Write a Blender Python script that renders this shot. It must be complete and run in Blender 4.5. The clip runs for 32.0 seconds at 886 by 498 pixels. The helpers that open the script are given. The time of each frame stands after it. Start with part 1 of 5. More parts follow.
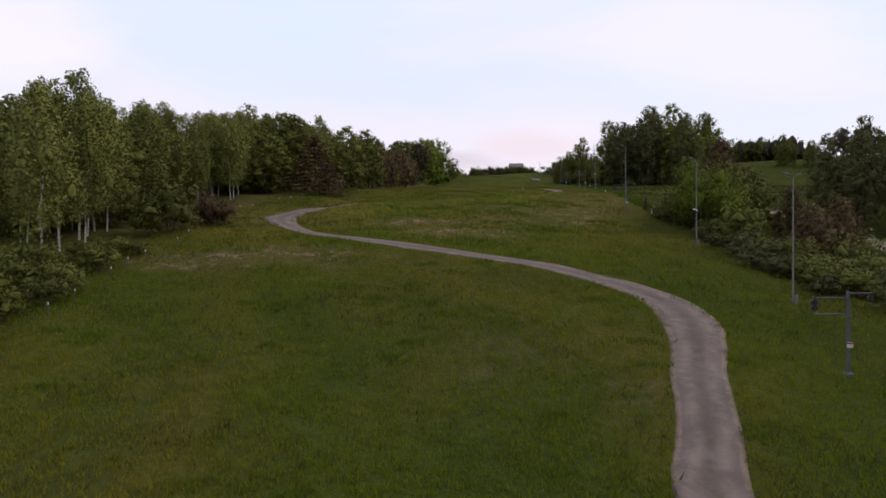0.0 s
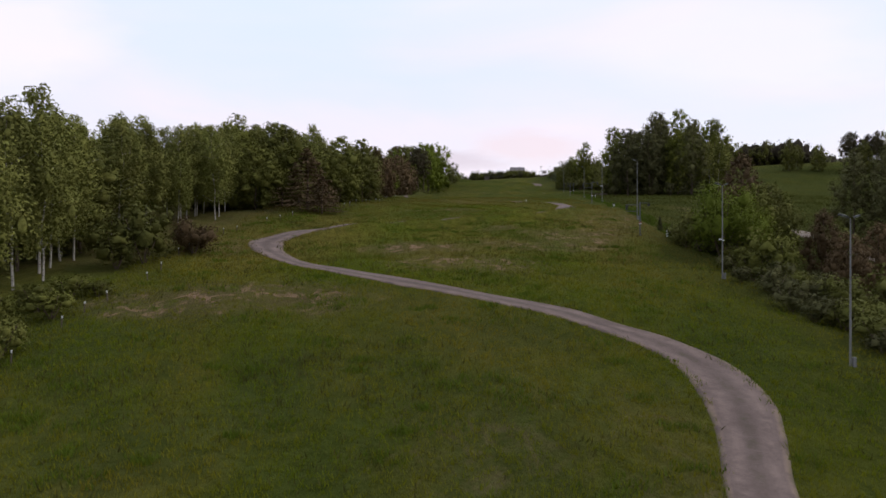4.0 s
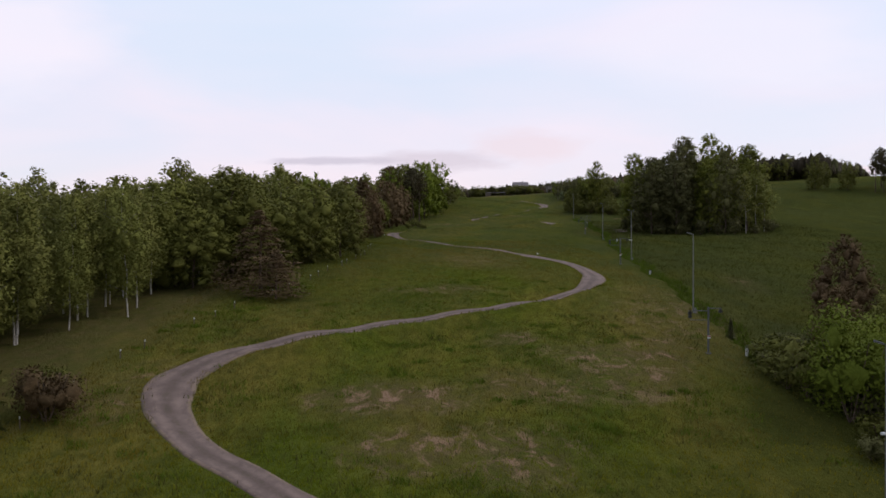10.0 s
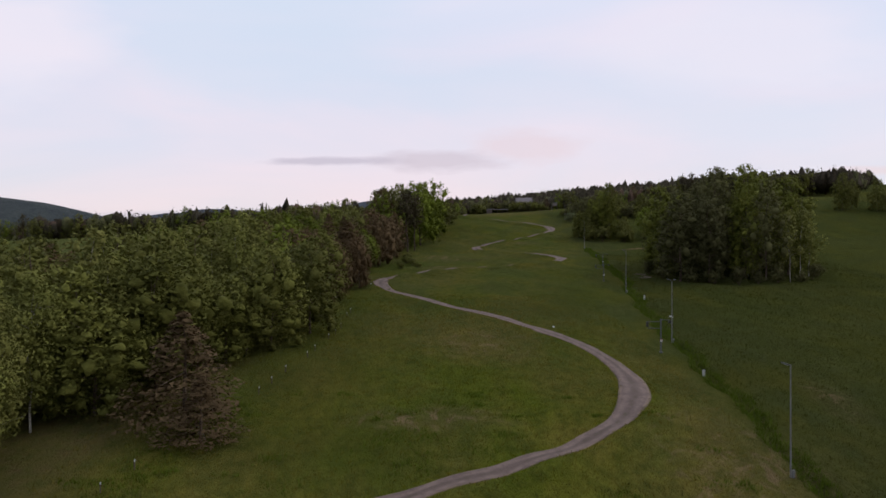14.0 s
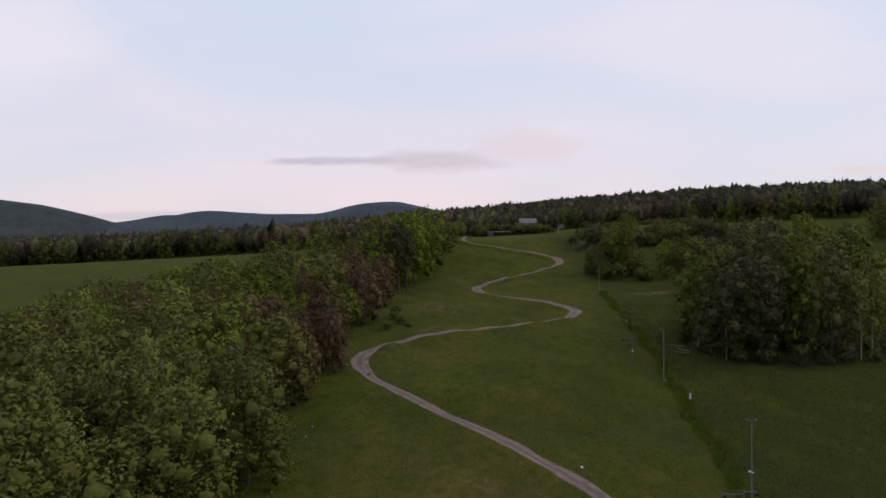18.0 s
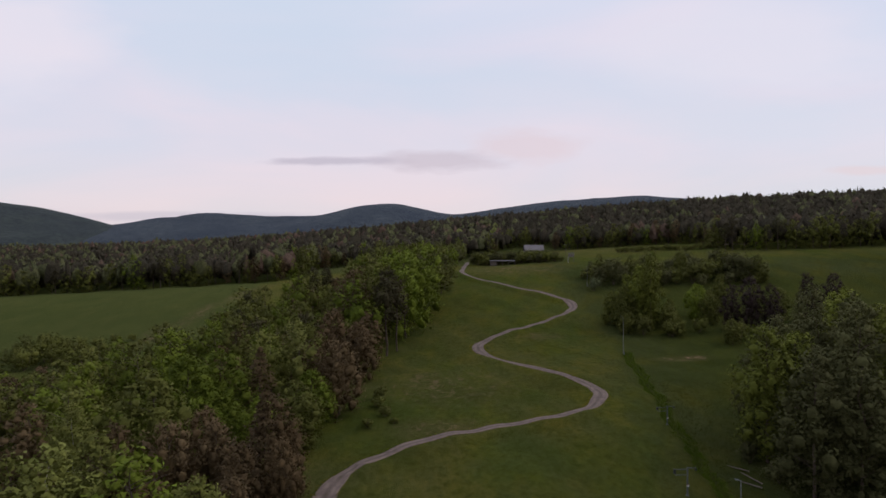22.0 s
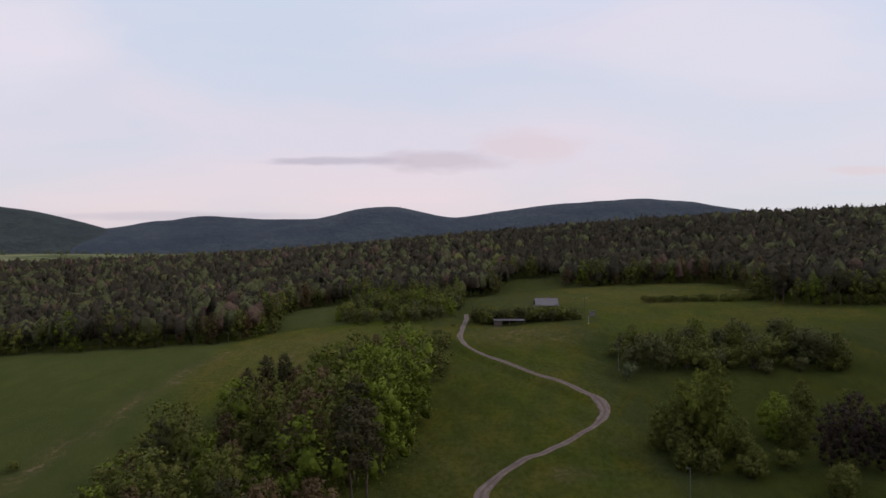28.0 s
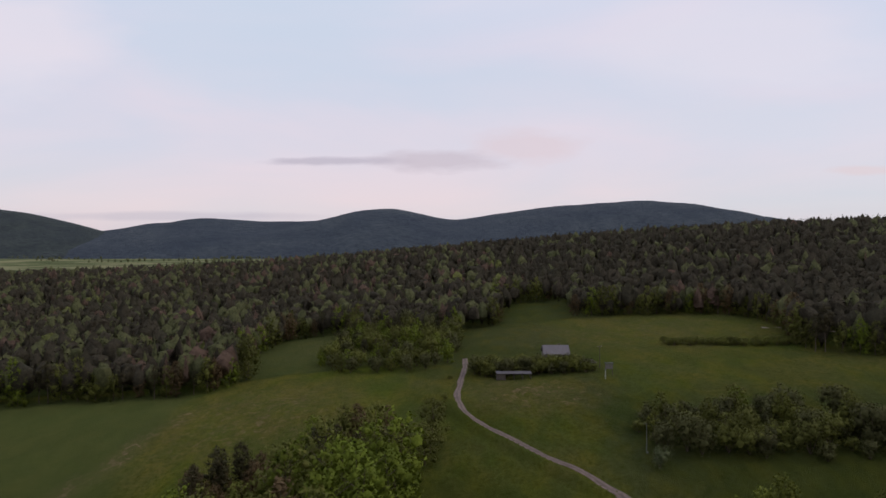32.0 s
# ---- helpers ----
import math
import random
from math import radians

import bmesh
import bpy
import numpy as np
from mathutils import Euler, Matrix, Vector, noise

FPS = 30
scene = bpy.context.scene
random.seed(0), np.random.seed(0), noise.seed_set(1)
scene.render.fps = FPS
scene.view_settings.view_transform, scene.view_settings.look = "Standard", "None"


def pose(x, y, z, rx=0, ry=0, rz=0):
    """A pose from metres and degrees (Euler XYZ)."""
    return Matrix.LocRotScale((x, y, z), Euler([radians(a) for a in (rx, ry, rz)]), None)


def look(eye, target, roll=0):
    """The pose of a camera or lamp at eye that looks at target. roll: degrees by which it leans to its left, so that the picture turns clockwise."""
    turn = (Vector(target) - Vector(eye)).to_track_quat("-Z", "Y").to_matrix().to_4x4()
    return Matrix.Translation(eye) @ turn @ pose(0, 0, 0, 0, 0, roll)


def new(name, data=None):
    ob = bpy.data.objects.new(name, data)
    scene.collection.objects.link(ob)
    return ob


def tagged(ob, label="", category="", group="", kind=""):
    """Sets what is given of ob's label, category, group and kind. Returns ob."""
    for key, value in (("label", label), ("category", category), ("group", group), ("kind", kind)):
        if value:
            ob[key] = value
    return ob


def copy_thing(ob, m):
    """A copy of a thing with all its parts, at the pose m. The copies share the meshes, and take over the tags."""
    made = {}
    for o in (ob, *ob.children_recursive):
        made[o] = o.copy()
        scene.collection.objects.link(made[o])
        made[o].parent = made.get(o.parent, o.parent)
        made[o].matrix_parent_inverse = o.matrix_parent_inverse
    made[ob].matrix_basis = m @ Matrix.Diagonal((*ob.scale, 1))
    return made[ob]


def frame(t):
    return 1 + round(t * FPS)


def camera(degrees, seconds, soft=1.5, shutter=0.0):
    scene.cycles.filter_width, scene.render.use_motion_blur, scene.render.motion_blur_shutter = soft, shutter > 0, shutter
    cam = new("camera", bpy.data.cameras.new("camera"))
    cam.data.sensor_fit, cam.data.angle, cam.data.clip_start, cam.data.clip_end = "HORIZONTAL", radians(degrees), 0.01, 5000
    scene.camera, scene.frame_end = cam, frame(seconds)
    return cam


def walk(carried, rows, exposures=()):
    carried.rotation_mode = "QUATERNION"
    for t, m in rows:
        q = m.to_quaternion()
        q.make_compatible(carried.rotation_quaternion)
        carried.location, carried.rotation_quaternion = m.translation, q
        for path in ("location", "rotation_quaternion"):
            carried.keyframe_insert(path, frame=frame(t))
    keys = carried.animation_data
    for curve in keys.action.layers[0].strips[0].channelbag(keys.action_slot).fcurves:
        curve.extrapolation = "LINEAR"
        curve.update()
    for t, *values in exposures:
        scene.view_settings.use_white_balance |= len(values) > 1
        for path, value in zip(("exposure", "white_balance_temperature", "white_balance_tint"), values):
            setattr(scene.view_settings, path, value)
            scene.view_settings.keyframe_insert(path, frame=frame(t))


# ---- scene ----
import itertools

cam = camera(70, 32.0, soft=1.6)
PATH = [
    (0, pose(-0.00, 0.00, 0.00, 90, 0, 0)),
    (1, pose(-0.06, 0.56, 0.68, 90, 0, 0)),
    (2, pose(-0.04, 2.07, 1.41, 90, 0, 0)),
    (3, pose(0.02, 4.31, 2.30, 90, 0, 0)),
    (4, pose(0.08, 7.00, 3.57, 90, 0, 0)),
    (5, pose(0.20, 9.92, 5.11, 90, 0, 0)),
    (6, pose(0.34, 13.47, 6.88, 90, 0, 0)),
    (7, pose(0.46, 17.72, 9.02, 90, 0, 0)),
    (8, pose(0.60, 22.52, 11.40, 90, 0, 0)),
    (9, pose(0.84, 27.72, 13.79, 90, 0, 0)),
    (10, pose(1.14, 33.07, 16.33, 90, 0, 0)),
    (11, pose(1.25, 38.76, 19.13, 90, 0, 0)),
    (12, pose(1.39, 44.55, 22.07, 90, 0, 0)),
    (13, pose(1.66, 50.46, 25.11, 90, 0, 0)),
    (14, pose(2.07, 56.77, 28.20, 90, 0, 0)),
    (15, pose(2.49, 63.44, 31.33, 90, 0, 0)),
    (16, pose(2.89, 70.16, 34.58, 90, 0, 0)),
    (17, pose(3.15, 77.11, 38.11, 90, 0, 0)),
    (18, pose(3.40, 84.17, 41.94, 90, 0, 0)),
    (19, pose(3.78, 91.51, 45.68, 90, 0, 0)),
    (20, pose(4.04, 98.92, 49.47, 90, 0, 0)),
    (21, pose(4.15, 106.65, 53.26, 90, 0, 0)),
    (22, pose(4.53, 115.16, 56.85, 90, 0, 0)),
    (23, pose(5.07, 124.28, 60.40, 90, 0, 0)),
    (24, pose(5.68, 133.38, 64.20, 90, 0, 0)),
    (25, pose(6.31, 142.14, 68.16, 90, 0, 0)),
    (26, pose(6.52, 150.63, 72.06, 90, 0, 0)),
    (27, pose(6.54, 158.99, 75.90, 90, 0, 0)),
    (28, pose(6.75, 167.42, 79.80, 90, 0, 0)),
    (29, pose(7.13, 175.94, 83.77, 90, 0, 0)),
    (30, pose(7.59, 184.34, 87.81, 90, 0, 0)),
    (31, pose(7.92, 192.42, 91.65, 90, 0, 0)),
    (32, pose(8.54, 200.00, 94.76, 90, 0, 0)),
]
walk(cam, PATH, exposures=[(0, 0.28), (5, 0.32), (8, 0.27), (13, 0.11), (18, 0.02), (25, -0.04), (32, -0.07)])

# ---- light: dusk under a thin, bright cloud veil ----
world = bpy.data.worlds.new("dusk_sky")
scene.world = world
world.use_nodes = True
wt = world.node_tree
wn, wl = wt.nodes, wt.links
wn.clear()


def wnode(kind, **kw):
    n = wn.new(kind)
    for k, v in kw.items():
        n.inputs[k].default_value = v
    return n


sky = wn.new("ShaderNodeTexSky")
sky.sky_type, sky.sun_disc = "NISHITA", False
sky.sun_elevation, sky.sun_rotation = radians(20), radians(85)
sky_bg = wnode("ShaderNodeBackground", Strength=0.10)
wl.new(sky.outputs[0], sky_bg.inputs[0])
coord = wn.new("ShaderNodeTexCoord")
split = wn.new("ShaderNodeSeparateXYZ")
wl.new(coord.outputs["Generated"], split.inputs[0])
# cloud colour from the horizon upwards
ramp = wn.new("ShaderNodeValToRGB")
wl.new(split.outputs["Z"], ramp.inputs[0])
els = ramp.color_ramp.elements
els[0].position, els[0].color = 0.0, (0.74, 0.66, 0.70, 1)
els[1].position, els[1].color = 1.0, (0.90, 0.95, 1.10, 1)
for p, c in ((0.06, (0.84, 0.755, 0.785)), (0.14, (0.80, 0.765, 0.84)), (0.30, (0.765, 0.775, 0.885)), (0.5, (0.82, 0.84, 0.95))):
    e = els.new(p)
    e.color = (*c, 1)
# streaky veil
stretch = wnode("ShaderNodeMapping", Scale=(1.0, 1.0, 4.0), Rotation=(0.0, 0.28, 0.0))
wl.new(coord.outputs["Generated"], stretch.inputs[0])
veil = wnode("ShaderNodeTexNoise", Scale=1.5, Detail=4.0, Roughness=0.5, Distortion=0.4)
wl.new(stretch.outputs[0], veil.inputs["Vector"])
veil_ramp = wnode("ShaderNodeMapRange", **{"From Min": 0.35, "From Max": 0.68, "To Min": 0.0, "To Max": 1.0})
wl.new(veil.outputs[0], veil_ramp.inputs[0])
tint = wn.new("ShaderNodeMix")
tint.data_type = "RGBA"
tint.inputs["A"].default_value = (0.86, 0.96, 1.03, 1)
tint.inputs["B"].default_value = (1.07, 1.0, 1.02, 1)
wl.new(veil_ramp.outputs[0], tint.inputs["Factor"])
cloud_col = wn.new("ShaderNodeMix")
cloud_col.data_type, cloud_col.blend_type = "RGBA", "MULTIPLY"
cloud_col.inputs["Factor"].default_value = 1.0
wl.new(ramp.outputs[0], cloud_col.inputs["A"])
wl.new(tint.outputs["Result"], cloud_col.inputs["B"])


def cloud_bank(base, u0, v0, ru, rv, colour, amount, scale):
    """A soft bank of cloud round one direction of the sky (u to the east, v upwards, as slopes from due north)."""
    du = wn.new("ShaderNodeMath")
    du.operation = "DIVIDE"
    wl.new(split.outputs["X"], du.inputs[0])
    wl.new(split.outputs["Y"], du.inputs[1])
    dv = wn.new("ShaderNodeMath")
    dv.operation = "DIVIDE"
    wl.new(split.outputs["Z"], dv.inputs[0])
    wl.new(split.outputs["Y"], dv.inputs[1])
    flat = wn.new("ShaderNodeCombineXYZ")
    wl.new(du.outputs[0], flat.inputs[0])
    wl.new(dv.outputs[0], flat.inputs[1])
    grain = wnode("ShaderNodeTexNoise", Scale=scale, Detail=4.0, Roughness=0.55)
    squash = wnode("ShaderNodeMapping", Scale=(1.0, 3.0, 1.0))
    wl.new(flat.outputs[0], squash.inputs[0])
    wl.new(squash.outputs[0], grain.inputs["Vector"])
    place = wnode("ShaderNodeMapping", Location=(-u0 / ru, -v0 / rv, 0.0), Scale=(1 / ru, 1 / rv, 1.0))
    wl.new(flat.outputs[0], place.inputs[0])
    far = wn.new("ShaderNodeVectorMath")
    far.operation = "LENGTH"
    wl.new(place.outputs[0], far.inputs[0])
    rough_edge = wn.new("ShaderNodeMath")
    rough_edge.operation = "MULTIPLY_ADD"
    rough_edge.inputs[1].default_value = -1.6
    wl.new(grain.outputs[0], rough_edge.inputs[0])
    wl.new(far.outputs["Value"], rough_edge.inputs[2])
    soft_edge = wnode("ShaderNodeMapRange", **{"From Min": -0.25, "From Max": 0.45, "To Min": amount, "To Max": 0.0})
    wl.new(rough_edge.outputs[0], soft_edge.inputs[0])
    north = wnode("ShaderNodeMapRange", **{"From Min": 0.3, "From Max": 0.5, "To Min": 0.0, "To Max": 1.0})
    wl.new(split.outputs["Y"], north.inputs[0])
    both = wn.new("ShaderNodeMath")
    both.operation = "MULTIPLY"
    wl.new(soft_edge.outputs[0], both.inputs[0])
    wl.new(north.outputs[0], both.inputs[1])
    mx = wn.new("ShaderNodeMix")
    mx.data_type = "RGBA"
    wl.new(both.outputs[0], mx.inputs["Factor"])
    wl.new(base, mx.inputs["A"])
    mx.inputs["B"].default_value = (*colour, 1)
    return mx.outputs["Result"]


clouds = cloud_bank(cloud_col.outputs["Result"], -0.17, 0.139, 0.12, 0.0065, (0.58, 0.52, 0.62), 0.8, 13.0)
clouds = cloud_bank(clouds, -0.01, 0.139, 0.105, 0.017, (0.66, 0.57, 0.65), 0.75, 11.0)
clouds = cloud_bank(clouds, 0.13, 0.163, 0.085, 0.026, (0.82, 0.68, 0.74), 0.7, 9.0)
clouds = cloud_bank(clouds, -0.42, 0.052, 0.22, 0.007, (0.62, 0.56, 0.66), 0.6, 7.0)
clouds = cloud_bank(clouds, 0.66, 0.125, 0.07, 0.008, (0.82, 0.66, 0.70), 0.6, 9.0)
clouds = cloud_bank(clouds, -0.27, 0.33, 0.24, 0.11, (0.66, 0.755, 0.90), 0.55, 3.0)
clouds = cloud_bank(clouds, 0.12, 0.25, 0.30, 0.05, (0.68, 0.75, 0.89), 0.5, 3.5)
clouds = cloud_bank(clouds, 0.52, 0.20, 0.22, 0.04, (0.70, 0.755, 0.88), 0.5, 4.0)
clouds = cloud_bank(clouds, -0.68, 0.33, 0.14, 0.09, (0.90, 0.83, 0.92), 0.7, 3.5)
clouds = cloud_bank(clouds, 0.50, 0.32, 0.30, 0.07, (0.86, 0.82, 0.92), 0.55, 3.5)
# the sky is brightest over the northern horizon, where the day goes out
glow = wnode("ShaderNodeMapRange", **{"From Min": -0.7, "From Max": 0.4, "To Min": 0.66, "To Max": 1.0})
wl.new(split.outputs["Y"], glow.inputs[0])
cloud_bg = wn.new("ShaderNodeBackground")
wl.new(clouds, cloud_bg.inputs[0])
wl.new(glow.outputs[0], cloud_bg.inputs["Strength"])
mixed = wnode("ShaderNodeMixShader", Fac=0.9)
wl.new(sky_bg.outputs[0], mixed.inputs[1])
wl.new(cloud_bg.outputs[0], mixed.inputs[2])
wout = wn.new("ShaderNodeOutputWorld")
wl.new(mixed.outputs[0], wout.inputs[0])

sun_data = bpy.data.lights.new("sun", "SUN")
sun_data.energy, sun_data.angle, sun_data.color = 0.85, radians(18), (1.0, 0.92, 0.82)
sun = new("sun", sun_data)
sun.matrix_basis = look((76, 12, 74), (0, 0, 0))


# ---- materials ----
class Mat:
    """A node material under construction."""

    def __init__(self, name, rough=0.9):
        self.m = bpy.data.materials.new(name)
        self.m.use_nodes = True
        self.t = self.m.node_tree
        self.bsdf = self.t.nodes["Principled BSDF"]
        self.out = self.t.nodes["Material Output"]
        self.bsdf.inputs["Roughness"].default_value = rough
        self.bsdf.inputs["Specular IOR Level"].default_value = 0.25
        self.pos = self.t.nodes.new("ShaderNodeTexCoord").outputs["Object"]

    def world_pos(self):
        self.pos = self.t.nodes.new("ShaderNodeNewGeometry").outputs["Position"]
        return self

    def link(self, a, b):
        self.t.links.new(a, b)

    def noise(self, scale, detail=4.0, rough=0.55, stretch=None, distort=0.0):
        n = self.t.nodes.new("ShaderNodeTexNoise")
        n.inputs["Scale"].default_value = scale
        n.inputs["Detail"].default_value = detail
        n.inputs["Roughness"].default_value = rough
        n.inputs["Distortion"].default_value = distort
        src = self.pos
        if stretch:
            mp = self.t.nodes.new("ShaderNodeMapping")
            mp.inputs["Scale"].default_value = stretch
            self.link(src, mp.inputs[0])
            src = mp.outputs[0]
        self.link(src, n.inputs["Vector"])
        return n.outputs[0]

    def range(self, v, a, b, lo=0.0, hi=1.0):
        n = self.t.nodes.new("ShaderNodeMapRange")
        for k, x in zip(("From Min", "From Max", "To Min", "To Max"), (a, b, lo, hi)):
            n.inputs[k].default_value = x
        self.link(v, n.inputs[0])
        return n.outputs[0]

    def math(self, op, a, b):
        n = self.t.nodes.new("ShaderNodeMath")
        n.operation = op
        for i, v in enumerate((a, b)):
            if isinstance(v, (int, float)):
                n.inputs[i].default_value = v
            else:
                self.link(v, n.inputs[i])
        return n.outputs[0]

    def mix(self, f, a, b, blend="MIX"):
        n = self.t.nodes.new("ShaderNodeMix")
        n.data_type, n.blend_type = "RGBA", blend
        for key, v in (("Factor", f), ("A", a), ("B", b)):
            if isinstance(v, (int, float)):
                n.inputs[key].default_value = v
            elif isinstance(v, tuple):
                n.inputs[key].default_value = (*v, 1)
            else:
                self.link(v, n.inputs[key])
        return n.outputs["Result"]

    def colour(self, c):
        if isinstance(c, tuple):
            self.bsdf.inputs["Base Color"].default_value = (*c, 1)
        else:
            self.link(c, self.bsdf.inputs["Base Color"])
        return self

    def bump(self, h, strength=0.5, dist=0.05):
        n = self.t.nodes.new("ShaderNodeBump")
        n.inputs["Strength"].default_value = strength
        n.inputs["Distance"].default_value = dist
        self.link(h, n.inputs["Height"])
        self.link(n.outputs[0], self.bsdf.inputs["Normal"])
        return self

    def random(self):
        return self.t.nodes.new("ShaderNodeObjectInfo").outputs["Random"]

    def island(self):
        return self.t.nodes.new("ShaderNodeNewGeometry").outputs["Random Per Island"]


def grass_material():
    g = Mat("meadow_grass", 1.0).world_pos()
    g.bsdf.inputs["Specular IOR Level"].default_value = 0.0
    g.bsdf.inputs["Sheen Weight"].default_value = 0.085
    g.bsdf.inputs["Sheen Roughness"].default_value = 0.4
    g.bsdf.inputs["Sheen Tint"].default_value = (0.62, 0.66, 0.30, 1)

    def cover(name):
        n = g.t.nodes.new("ShaderNodeAttribute")
        n.attribute_name = name
        return n.outputs["Fac"]

    big = g.noise(0.03, 4, 0.6)
    mid = g.noise(0.12, 5, 0.65, (1.0, 0.55, 1.0))
    fine = g.noise(0.8, 5, 0.7, (1.0, 0.7, 1.0))
    blade = g.noise(4.5, 4, 0.75, (1.0, 0.5, 1.0))
    c = g.mix(g.range(big, 0.40, 0.60), (0.0279, 0.0373, 0.0114), (0.0427, 0.0481, 0.0188))
    c = g.mix(g.range(mid, 0.46, 0.66, 0, 0.75), c, (0.0695, 0.0593, 0.0095))
    c = g.mix(g.math("MULTIPLY", cover("pale"), g.range(mid, 0.3, 0.6, 0.55, 0.95)), c, g.mix(g.range(g.noise(0.05, 5, 0.65, (1.0, 0.6, 1.0)), 0.40, 0.60), (0.0840, 0.1093, 0.0074), (0.1554, 0.1291, 0.0241)))
    c = g.mix(g.range(fine, 0.40, 0.68, 0, 0.7), c, (0.0211, 0.0311, 0.0026))
    c = g.mix(g.range(blade, 0.5, 0.78, 0, 0.5), c, (0.0793, 0.0811, 0.0139))
    rag = g.noise(0.6, 6, 0.75, (0.8, 1.5, 1.0))
    # cut field, rank dark grass with painted shade, leaf litter, dry and bare scuffs
    c = g.mix(g.math("MULTIPLY", cover("field"), 0.85), c, g.mix(g.range(mid, 0.35, 0.7), (0.045, 0.057, 0.016), (0.062, 0.070, 0.021)))
    c = g.mix(g.math("MULTIPLY", cover("rank"), 0.8), c, g.mix(g.range(g.noise(0.25, 6, 0.7, (1.0, 0.5, 1.0)), 0.36, 0.64), (0.0202, 0.0269, 0.0034), (0.0487, 0.0529, 0.0084)))
    c = g.mix(g.math("MULTIPLY", cover("litter"), g.range(rag, 0.25, 0.65, 0.4, 1.0)), c, g.mix(g.range(fine, 0.35, 0.65), (0.092, 0.066, 0.030), (0.066, 0.064, 0.018)))
    c = g.mix(cover("valley"), c, g.mix(g.range(g.noise(0.012, 4, 0.6, (0.5, 1.0, 1.0)), 0.42, 0.58), (0.21, 0.20, 0.11), (0.0630, 0.0798, 0.0378)))
    c = g.mix(g.math("MULTIPLY", cover("dry"), g.range(rag, 0.36, 0.60, 0.15, 0.9)), c, (0.0941, 0.0689, 0.0319))
    bare = g.math("MULTIPLY", cover("dry"), g.range(g.noise(0.45, 6, 0.75, (1.0, 0.8, 1.0), 0.8), 0.52, 0.63))
    c = g.mix(bare, c, (0.255, 0.158, 0.108))
    g.colour(c)
    g.bump(g.math("ADD", g.math("MULTIPLY", fine, 0.8), blade), 1.0, 0.35)
    return g.m


def track_material():
    g = Mat("gravel_track", 0.95).world_pos()
    uv = g.t.nodes.new("ShaderNodeUVMap")
    sep = g.t.nodes.new("ShaderNodeSeparateXYZ")
    g.link(uv.outputs[0], sep.inputs[0])
    across = g.math("ABSOLUTE", g.math("SUBTRACT", sep.outputs["X"], 0.5), 0.0)
    patch = g.noise(0.35, 5, 0.6)
    grit = g.noise(9.0, 4, 0.75)
    c = g.mix(g.range(patch, 0.35, 0.65), (0.112, 0.080, 0.068), (0.158, 0.114, 0.098))
    c = g.mix(g.range(g.noise(1.1, 5, 0.7), 0.42, 0.64, 0.0, 0.6), c, (0.088, 0.064, 0.054))
    c = g.mix(g.range(grit, 0.4, 0.7, 0.0, 0.7), c, (0.088, 0.065, 0.056))
    wander = g.math("MULTIPLY", g.range(g.noise(0.22, 3, 0.5), 0.3, 0.7, -0.07, 0.07), 1.0)
    lane = g.math("ABSOLUTE", g.math("SUBTRACT", g.math("ADD", across, wander), 0.24), 0.0)
    wheel = g.math("MULTIPLY", g.range(lane, 0.02, 0.19, 0.85, 0.0), g.range(g.noise(0.6, 5, 0.75), 0.38, 0.62, 0.1, 1.0))
    c = g.mix(wheel, c, (0.205, 0.150, 0.128))
    crown = g.math("MULTIPLY", g.range(across, 0.03, 0.13, 1.0, 0.0), g.range(g.noise(0.8, 5, 0.7), 0.42, 0.62, 0.0, 0.6))
    c = g.mix(crown, c, (0.074, 0.058, 0.042))
    c = g.mix(g.math("MULTIPLY", crown, g.range(g.noise(2.2, 5, 0.7), 0.54, 0.62, 0.0, 0.8)), c, (0.060, 0.068, 0.018))
    soil = g.math("MULTIPLY", g.range(across, 0.36, 0.44), g.range(g.noise(0.7, 5, 0.75), 0.42, 0.56))
    c = g.mix(soil, c, (0.240, 0.170, 0.130))
    verge = g.math("MULTIPLY", g.range(across, 0.40, 0.5), g.range(g.noise(1.4, 5, 0.7), 0.40, 0.56))
    c = g.mix(verge, c, (0.060, 0.064, 0.016))
    g.colour(c)
    g.bump(g.math("ADD", grit, g.math("MULTIPLY", patch, 2.0)), 0.6, 0.05)
    return g.m


def leaf_material(name, dark, light, tip):
    """Foliage: soft clumps of lighter and darker leaves, each tree a little different."""
    g = Mat(name, 0.8)
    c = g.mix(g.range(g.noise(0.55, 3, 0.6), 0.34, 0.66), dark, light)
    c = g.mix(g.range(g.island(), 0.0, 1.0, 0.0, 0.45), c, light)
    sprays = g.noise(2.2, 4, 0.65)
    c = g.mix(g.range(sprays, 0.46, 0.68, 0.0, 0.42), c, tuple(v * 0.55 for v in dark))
    own = g.random()
    c = g.mix(g.math("MULTIPLY", own, 0.75), c, tip)
    shade = g.range(g.math("FRACT", g.math("MULTIPLY", own, 7.31), 0.0), 0.0, 1.0, 0.74, 1.18)
    grey = g.t.nodes.new("ShaderNodeCombineColor")
    for k in range(3):
        g.link(shade, grey.inputs[k])
    c = g.mix(1.0, c, grey.outputs[0], "MULTIPLY")
    g.colour(c)
    g.bump(sprays, 0.5, 0.3)
    g.bsdf.inputs["Specular IOR Level"].default_value = 0.08
    tr = g.t.nodes.new("ShaderNodeBsdfTranslucent")
    g.link(c, tr.inputs[0])
    mx = g.t.nodes.new("ShaderNodeMixShader")
    mx.inputs[0].default_value = 0.16
    g.link(g.bsdf.outputs[0], mx.inputs[1])
    g.link(tr.outputs[0], mx.inputs[2])
    g.link(mx.outputs[0], g.out.inputs[0])
    return g.m


